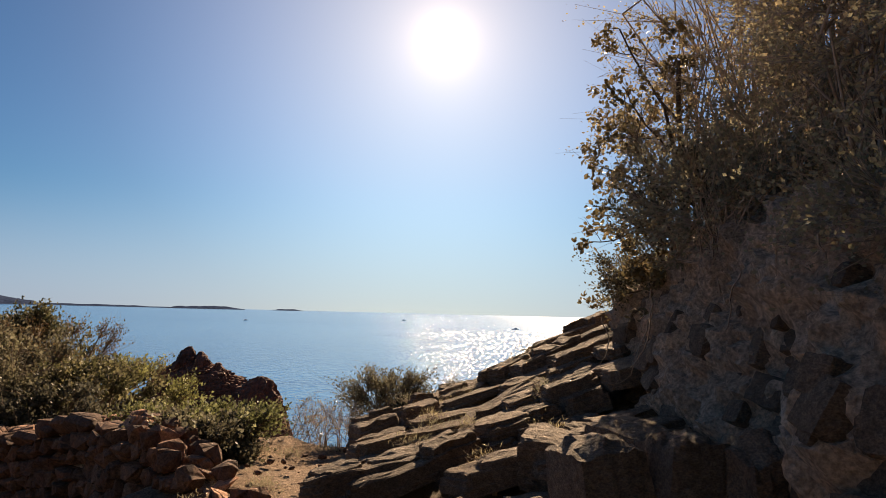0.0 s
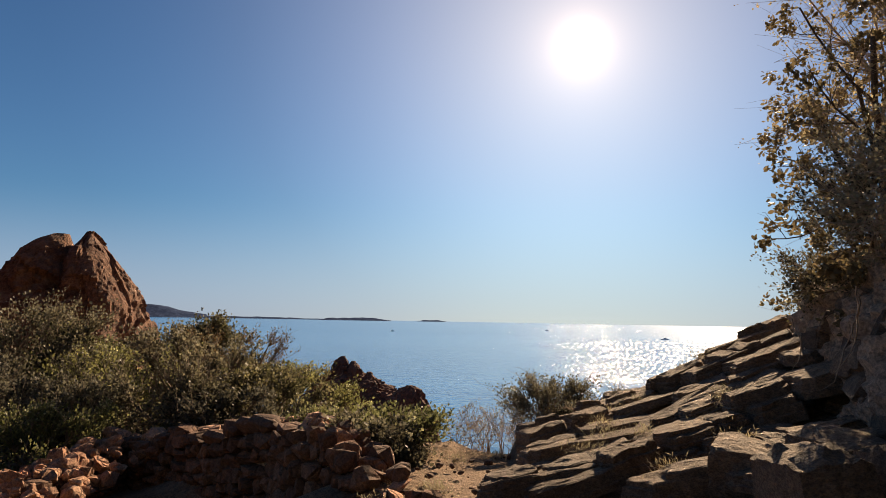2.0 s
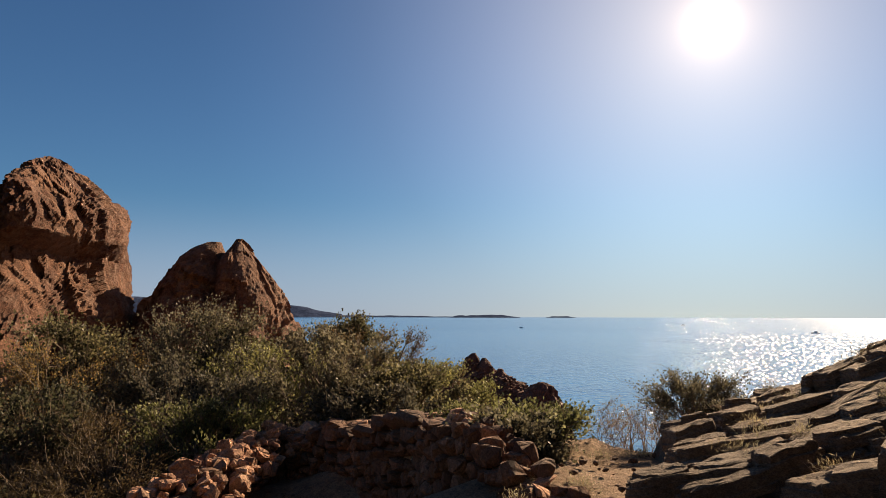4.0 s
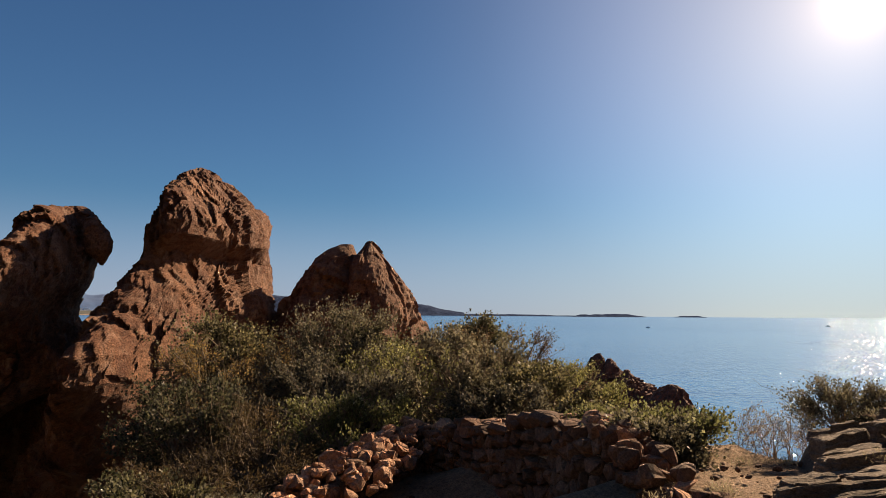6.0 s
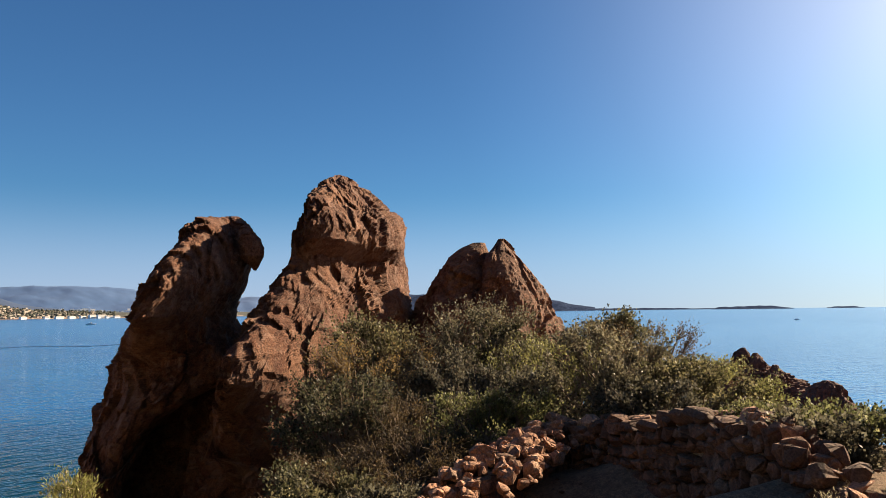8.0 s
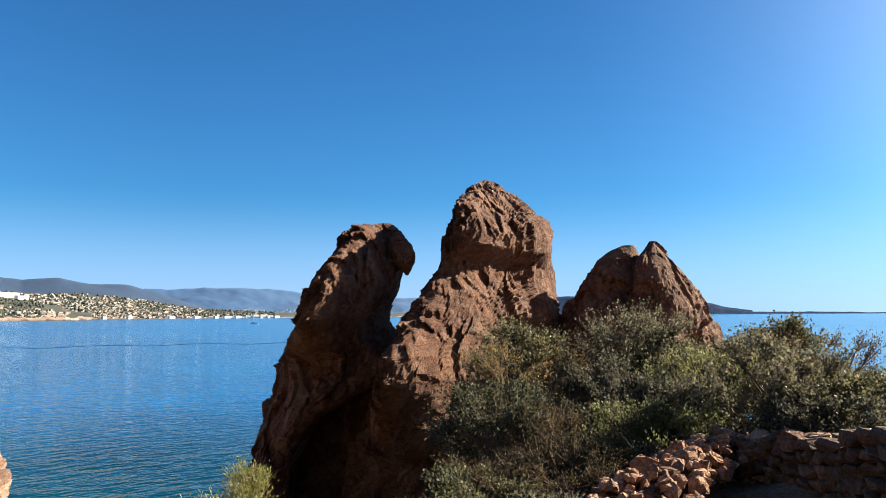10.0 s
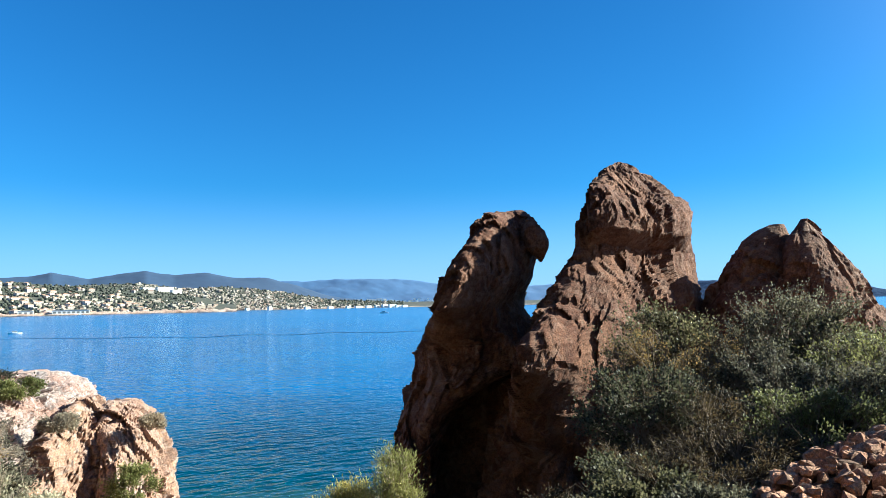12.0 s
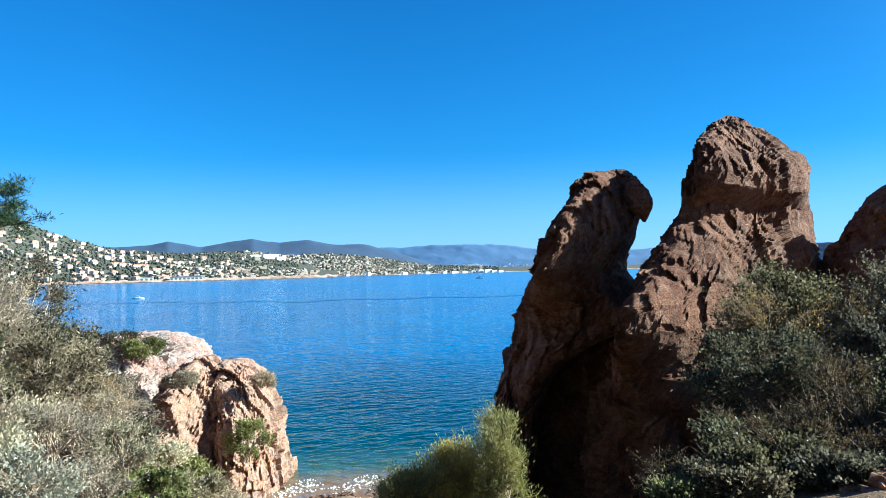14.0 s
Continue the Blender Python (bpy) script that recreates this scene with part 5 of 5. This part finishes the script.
# the smooth dark trail that a boat left across the bay
M_TRAIL = plain_mat("smooth_water", (0.004, 0.02, 0.07), 0.35, 0.2, 0.05)
az = np.linspace(60, 101, 160)
r = np.interp(az, [60, 66, 83, 92, 97.5, 101], [275, 290, 292, 330, 362, 380]) + 6 * np.sin(az * 0.9)
wd = 2.4 + 0.9 * np.sin(az * 5.1) + 0.5 * np.sin(az * 17)
v = np.stack([np.stack([-(r + q * wd) * np.sin(np.radians(az)), (r + q * wd) * np.cos(np.radians(az)), np.full_like(az, SEA + 0.03)], 1) for q in (-1, 1)], 1)
tagged(part("wake_trail", fast_mesh("wake_trail", v.reshape(-1, 3), grid_faces(160, 2)), M_TRAIL), "thin dark trail left by a boat across the bay", "wake", kind="structure")


# ---------------------------------------------------------------- far coast
# aerial haze is put into the base colours: hill lightened, ranges and islands blued
M_FOREST = rock_mat("wooded_hill", [(0.3, (0.056, 0.064, 0.048)), (0.5, (0.080, 0.084, 0.068)), (0.7, (0.128, 0.116, 0.096))], 0.02, 0.15, bump=0.2)
M_RANGE = plain_mat("distant_wooded_range_haze_blue", (0.021, 0.048, 0.106), 0.95, 0.1, 0.03)
M_ISLE = rock_mat("far_island_haze_blue", [(0.3, (0.026, 0.042, 0.085)), (0.7, (0.04, 0.06, 0.11))], 0.004, 0.03, bump=0.3)
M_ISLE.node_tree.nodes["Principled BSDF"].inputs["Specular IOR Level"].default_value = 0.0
M_ALPS = plain_mat("distant_range_haze_blue", (0.04, 0.10, 0.22), 0.95, 0.08, 0.02)
M_WALL = rock_mat("pale_render", [(0.3, (0.432, 0.392, 0.360)), (0.7, (0.544, 0.512, 0.480))], 0.03, 0.3, bump=0.1, island=0.35)
M_TOWN = leaf_mat("town_render", [(0.390, 0.354, 0.341), (0.269, 0.230, 0.210), (0.430, 0.400, 0.394), (0.242, 0.177, 0.158), (0.336, 0.289, 0.269)], 0.0, 0.8)
M_ROOF = plain_mat("tile_roof", (0.38, 0.22, 0.15), 0.85, 0.2, 0.2)
M_WHITE = plain_mat("white_paint", (0.78, 0.77, 0.74), 0.6, 0.05, 0.1)
M_PANE = plain_mat("dark_window", (0.16, 0.16, 0.16), 0.8, 0.1, 1.0)


def land(az, s, d0, d1, crest, seed, rug):
    """Height of a coastal hill at az and at s of the way from its shore to its crest."""
    d = d0 + (d1 - d0) * s
    c = np.interp(-az, [-k[0] for k in crest], [k[1] for k in crest])
    top = 1.6 + d1 * np.tan(np.radians(c)) - SEA
    k = np.clip(s, 0, 1)
    z = SEA + 0.5 + top * (k * 0.75 + 0.25 * k * k)
    z = np.where(s > 1, z - top * (s - 1) * 1.2, z)
    a = np.radians(az)
    return -d * np.sin(a), d * np.cos(a), z


def hill(name, a0, a1, d0, d1, crest, seed, rug, material, label, na=220, ns=26):
    az, s = np.meshgrid(np.linspace(a0, a1, na), np.linspace(-0.03, 1.4, ns), indexing="ij")
    x, y, z = land(az, s, d0, d1, crest, seed, rug)
    v = np.stack([x, y, z], -1)
    for i in range(na):
        for j in range(ns):
            p = Vector(v[i, j])
            k = min(1.0, max(0.0, s[i, j] * 3))
            v[i, j, 2] += rug * k * noise.fractal(p * (2.2 / (d1 - d0)) + Vector((seed, 0, 0)), 1, 2.1, 5)
    ob = part(name, fast_mesh(name, v.reshape(-1, 3), grid_faces(na, ns)[:, ::-1]), material)
    return tagged(ob, label, "hill", kind="structure")


NEAR = [(135, 7.5), (112, 6.8), (102.2, 4.6), (100.2, 3.6), (97.7, 2.75), (95.2, 1.95), (92, 1.75), (89, 1.55), (86, 1.25), (83, 0.9), (80, 0.35)]
TOWN = [(96, 1.5), (92, 1.6), (88, 1.75), (85.5, 1.9), (83, 1.5), (80, 1.55), (77, 1.25), (74, 0.75), (71, 0.3), (68, 0.12), (60, 0.1), (48, 0.1)]
WOOD = [(103, 2.3), (98, 2.2), (95.2, 2.25), (93, 2.45), (91.7, 2.68), (89.3, 2.1), (87, 2.55), (85.5, 2.84), (83.5, 2.5), (81.2, 2.62), (79, 2.4), (76.8, 2.2), (74, 1.5), (71, 0.6), (67, 0.1)]
ALPS = [(80, 1.2), (75.5, 1.9), (74, 1.8), (71.3, 2.12), (68.5, 2.05), (66.7, 1.93), (64.5, 1.7), (62.7, 1.42), (58, 1.3), (54, 1.2), (50, 0.9), (46, 0.4), (40, 0.1)]
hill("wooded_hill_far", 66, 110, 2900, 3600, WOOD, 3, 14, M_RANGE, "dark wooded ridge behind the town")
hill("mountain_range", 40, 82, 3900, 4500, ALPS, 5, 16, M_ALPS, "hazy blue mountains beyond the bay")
hill("town_hill", 48, 97, 2250, 3000, TOWN, 7, 8, M_FOREST, "low built-up hills along the far shore")
hill("coast_hill", 79, 135, 1750, 2600, NEAR, 9, 12, M_FOREST, "wooded hillside with villas above the bay")
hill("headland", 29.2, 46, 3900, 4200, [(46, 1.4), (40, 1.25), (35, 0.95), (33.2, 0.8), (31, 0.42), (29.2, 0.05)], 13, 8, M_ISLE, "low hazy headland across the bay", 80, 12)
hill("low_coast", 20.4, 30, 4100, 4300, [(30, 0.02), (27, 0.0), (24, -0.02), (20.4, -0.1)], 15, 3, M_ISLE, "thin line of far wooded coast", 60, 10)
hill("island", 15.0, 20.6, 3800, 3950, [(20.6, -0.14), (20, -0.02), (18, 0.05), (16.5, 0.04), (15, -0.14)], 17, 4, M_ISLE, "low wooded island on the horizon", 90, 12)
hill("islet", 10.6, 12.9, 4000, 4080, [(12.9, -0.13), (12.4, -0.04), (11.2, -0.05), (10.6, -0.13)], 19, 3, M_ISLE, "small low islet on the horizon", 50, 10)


def box(bm, cx, cy, z0, z1, a, b, turn):
    c, s = math.cos(turn), math.sin(turn)
    vs = [bm.verts.new((cx + (i * c - j * s), cy + (i * s + j * c), z)) for z in (z0, z1) for i, j in ((-a, -b), (a, -b), (a, b), (-a, b))]
    for f in ((0, 1, 5, 4), (1, 2, 6, 5), (2, 3, 7, 6), (3, 0, 4, 7), (4, 5, 6, 7)):
        bm.faces.new([vs[k] for k in f])
    return vs


def villa(w, dp, h, floors):
    """A villa: walls, hipped roof, rows of windows and a door on the seaward side (-y)."""
    ob = new("villa")
    bm = bmesh.new()
    box(bm, 0, 0, -4, h, w / 2, dp / 2, 0)
    part("wall", bm, M_WALL, ob)
    bm = bmesh.new()
    o, r = 0.6, h + min(w, dp) * 0.22
    vs = [bm.verts.new(p) for p in ((-w / 2 - o, -dp / 2 - o, h), (w / 2 + o, -dp / 2 - o, h), (w / 2 + o, dp / 2 + o, h), (-w / 2 - o, dp / 2 + o, h), (-w / 5, 0, r), (w / 5, 0, r))]
    for f in ((0, 1, 5, 4), (1, 2, 5), (2, 3, 4, 5), (3, 0, 4), (3, 2, 1, 0)):
        bm.faces.new([vs[k] for k in f])
    part("roof", bm, M_ROOF, ob)
    for k in range(floors):
        n = max(2, int(w / 3.2))
        for i in range(n):
            bm = bmesh.new()
            x = (i + 0.5) / n * w - w / 2
            box(bm, x, -dp / 2 - 0.02, k * 3 + 0.9, k * 3 + 2.4, 0.7, 0.06, 0)
            part("window", bm, M_PANE, ob)
    return ob


rng = np.random.default_rng(31)
models = [villa(*k) for k in ((12, 9, 5, 2), (15, 10, 6, 2), (9, 8, 4, 1), (18, 11, 8, 2))]
spots = []
while len(spots) < 290:
    az, s = rng.uniform(85, 106), rng.uniform(0.02, 0.95)
    if rng.uniform() > 0.25 + 0.75 * smoothstep(84, 96, az):
        continue
    spots.append((az, s))
for i, (az, s) in enumerate(spots):
    x, y, z = (float(k) for k in land(np.array(az), np.array(s), 1750, 2600, NEAR, 9, 12))
    z += 12 * min(1, s * 3) * noise.fractal(Vector((x, y, z)) * (2.2 / 850) + Vector((9, 0, 0)), 1, 2.1, 5)
    m = pose(x, y, z + 1.0, 0, 0, az + 40 + rng.uniform(-30, 30))
    if i < 4:
        ob = models[i]
        ob.matrix_basis = m
    else:
        ob = copy_thing(models[int(rng.integers(4))], m)
    tagged(ob, "pale villa with a tiled roof on the wooded hillside", "house", "villas on the hillside")

# the town: too many houses to count
bm = bmesh.new()
for i in range(2600):
    if i % 5:
        az = float(np.clip(rng.normal(80, 6.5), 67.5, 96))
        s = rng.uniform(0.0, 1.0) ** 1.7
        lie = (2250, 3000, TOWN, 7, 8)
    else:
        az, s = rng.uniform(80.5, 94), rng.uniform(0.0, 0.75) ** 1.3
        lie = (1750, 2600, NEAR, 9, 12)
    x, y, z = (float(k) for k in land(np.array(az), np.array(s), *lie))
    z += lie[4] * min(1, s * 3) * noise.fractal(Vector((x, y, z)) * (2.2 / (lie[1] - lie[0])) + Vector((lie[3], 0, 0)), 1, 2.1, 5)
    a, b = rng.uniform(2.2, 5) * rng.choice([1, 1, 1, 2.2]), rng.uniform(2.2, 4.5)
    box(bm, x, y, z - 5, z + rng.uniform(2, 6.5), a, b, radians(az + 42 + rng.uniform(-25, 25)))
town = part("town_houses", bm, M_TOWN)
tagged(town, "crowd of small pale houses covering the far hills", "town", kind="stuff")
bm = bmesh.new()
for _ in range(260):
    az, s = rng.uniform(57, 73), rng.uniform(0.02, 0.28)
    x, y, z = (float(k) for k in land(np.array(az), np.array(s), 3900, 4500, ALPS, 5, 16))
    z += 16 * min(1, s * 3) * noise.fractal(Vector((x, y, z)) * (2.2 / 600) + Vector((5, 0, 0)), 1, 2.1, 5)
    box(bm, x, y, z - 5, z + rng.uniform(4, 9), rng.uniform(5, 9), 5, radians(az))
tagged(part("far_houses", bm, M_WHITE), "scattered pale houses at the foot of the mountains", "town", kind="stuff")

# shore of reddish rock and pale sea walls
def shore_mesh(a0, a1, d, tall, seed):
    n = 400
    az = np.linspace(a0, a1, n)
    k = np.array([noise.fractal(Vector((q * 1.3, seed, 0)), 1, 2, 4) for q in az])
    rows = []
    for off, up in ((-6, -2), (-2, 0.6), (4, 1.0), (30, 1.15)):
        a = np.radians(az)
        dd = d + off + 8 * k
        rows.append(np.stack([-dd * np.sin(a), dd * np.cos(a), SEA + (tall * (0.75 + 0.7 * k) * up if up > 0 else np.full(n, up))], -1))
    return fast_mesh("shore", np.stack(rows, 1).reshape(-1, 3), grid_faces(n, 4)[:, ::-1])


M_SHORE = rock_mat("reddish_shore", [(0.3, (0.26, 0.15, 0.11)), (0.5, (0.42, 0.30, 0.24)), (0.7, (0.60, 0.50, 0.43))], 0.012, 0.2, bump=0.4)
tagged(part("shore", shore_mesh(79, 135, 1742, 7.5, 3), M_SHORE), "reddish rocky shore with pale sea walls below the villas", "shore", kind="structure")
tagged(part("shore", shore_mesh(48, 88, 2243, 2.6, 5), M_SHORE), "pale built-up waterfront along the far bay", "shore", kind="structure")


def arcade(az, d, w):
    """A long low white arcade on the shore: a wall with dark arches under a flat roof."""
    ob = thing("beach_arcade", polar(az, d, SEA + 4), "long low white arcade at the foot of the hillside", "building")
    ob.rotation_euler = (0, 0, radians(az))
    bm = bmesh.new()
    box(bm, 0, 0, -4, 7, w / 2, 5, 0)
    part("wall", bm, M_WHITE, ob)
    n = int(w / 9)
    for i in range(n):
        bm = bmesh.new()
        box(bm, (i + 0.5) / n * w - w / 2, -5.05, 0.5, 4.5, 2.6, 0.1, 0)
        part("arch", bm, M_PANE, ob)
    bm = bmesh.new()
    box(bm, 0, 0, 7.01, 7.8, w / 2 + 1, 6, 0)
    part("roof", bm, M_WALL, ob)


arcade(90.4, 1745, 72)
arcade(93.2, 1748, 30)

# trees on the hillside
bm = bmesh.new()
vs, fs, k = [], [], 0
ico = bmesh.new()
bmesh.ops.create_icosphere(ico, subdivisions=1, radius=1)
iv = np.array([v.co[:] for v in ico.verts])
it = np.array([[v.index for v in f.verts] for f in ico.faces])
ico.free()
bm.free()
for i in range(6000):
    if i % 2:
        az, s = rng.uniform(82, 108), rng.uniform(0.03, 1.02)
        x, y, z = (float(q) for q in land(np.array(az), np.array(s), 1750, 2600, NEAR, 9, 12))
        z += 12 * min(1, s * 3) * noise.fractal(Vector((x, y, z)) * (2.2 / 850) + Vector((9, 0, 0)), 1, 2.1, 5)
    else:
        az, s = rng.uniform(66, 96), rng.uniform(0.01, 1.02)
        x, y, z = (float(q) for q in land(np.array(az), np.array(s), 2250, 3000, TOWN, 7, 8))
        z += 8 * min(1, s * 3) * noise.fractal(Vector((x, y, z)) * (2.2 / 750) + Vector((7, 0, 0)), 1, 2.1, 5)
    r = rng.uniform(2.5, 5.5)
    vs.append(iv * rng.uniform(0.7, 1.2, (len(iv), 1)) * np.array([r, r, r * rng.uniform(0.7, 1.3)]) + np.array([x, y, z + r * 0.4]))
    fs.append(it + k)
    k += len(iv)
# leaf colours lifted towards grey in place of the haze of distance
M_WOODS = leaf_mat("far_tree_leaves_hazed", [(0.06, 0.068, 0.06), (0.08, 0.09, 0.075), (0.115, 0.115, 0.095)], 0.1, 0.9)
tagged(part("far_trees", fast_mesh("far_trees", np.concatenate(vs), np.concatenate(fs)), M_WOODS), "dark trees scattered among the far houses", "woods", kind="stuff")


# apartment blocks along the far waterfront
def block(az, d, w, dp, floors, label):
    at = polar(az, d, SEA + 3)
    ob = thing("apartment_building", at, label, "building", "blocks on the waterfront")
    ob.rotation_euler = (0, 0, radians(az + 38))
    bm = bmesh.new()
    box(bm, 0, 0, -4, floors * 3.2, w / 2, dp / 2, 0)
    front = part("wall", bm, M_WHITE, ob)
    bm = bmesh.new()
    box(bm, 0, 0, floors * 3.2 + 0.01, floors * 3.2 + 1.2, w / 2 - 1, dp / 2 - 1, 0)
    part("roof", bm, M_WALL, ob)
    for k in range(floors):
        bm = bmesh.new()
        box(bm, 0, -dp / 2 - 0.3, k * 3.2 + 1.2, k * 3.2 + 2.2, w / 2 - 1.5, 0.25, 0)
        part("window_band", bm, M_PANE, front)
    return ob


for az, w, fl in ((65.9, 18, 1), (66.4, 22, 1), (66.9, 26, 2), (67.5, 20, 2), (68.1, 16, 1), (68.8, 20, 1), (69.6, 24, 1), (70.4, 14, 1), (71.8, 18, 1), (73.6, 20, 1), (76.5, 12, 2), (78.2, 12, 1), (80.2, 24, 1)):
    block(az, 2230, w, 9, fl, "long white apartment block on the far waterfront")
for az, d, w, z in ((85.3, 2750, 60, 3), (84.2, 2780, 70, 4), (83.4, 2760, 40, 3)):
    ob = block(az, d, w, 18, z, "white apartment block on top of the far hill")
    ob.location.z = float(land(np.array(az), np.array((d - 2250) / 750), 2250, 3000, TOWN, 7, 8)[2]) + 8


# ---------------------------------------------------------------- boats
def boat(az_pt, length, turn, label):
    ob = thing("motor_boat", (az_pt[0], az_pt[1], SEA), label, "boat", "boats on the bay")
    ob.rotation_euler = (0, 0, radians(turn))
    L, B = length / 2, length * 0.16
    bm = bmesh.new()
    prof = [(-1, 0.9), (-0.3, 1.0), (0.4, 0.8), (0.8, 0.4), (1.0, 0.05)]
    rows = []
    for x, w in prof:
        rows.append([bm.verts.new((x * L, s * B * w * q, z)) for s, q, z in ((-1, 1, 0.12 * length), (-1, 0.7, -0.1), (1, 0.7, -0.1), (1, 1, 0.12 * length))])
    for r, q in zip(rows, rows[1:]):
        for i in range(4):
            bm.faces.new((r[i], r[(i + 1) % 4], q[(i + 1) % 4], q[i]))
    bm.faces.new(rows[0][::-1]), bm.faces.new(rows[-1])
    part("hull", bm, M_WHITE, ob)
    bm = bmesh.new()
    box(bm, -L * 0.15, 0, 0.12 * length, 0.26 * length, L * 0.35, B * 0.6, 0)
    cabin = part("cabin", bm, M_WHITE, ob)
    bm = bmesh.new()
    box(bm, -L * 0.12, 0, 0.17 * length, 0.23 * length, L * 0.36, B * 0.62, 0)
    part("window", bm, M_PANE, cabin)
    return ob


boat((-413, -28), 6.0, 84, "small white motor boat on the open bay")
boat((59, 526), 5.5, 160, "white motor boat speeding across the glitter")
boat((-40, 900), 5, 10, "far small boat off the islands")
boat((-800, 330), 10, 60, "white boat lying off the town")
boat((-170, 640), 4, 40, "tiny dark boat far out on the sea")
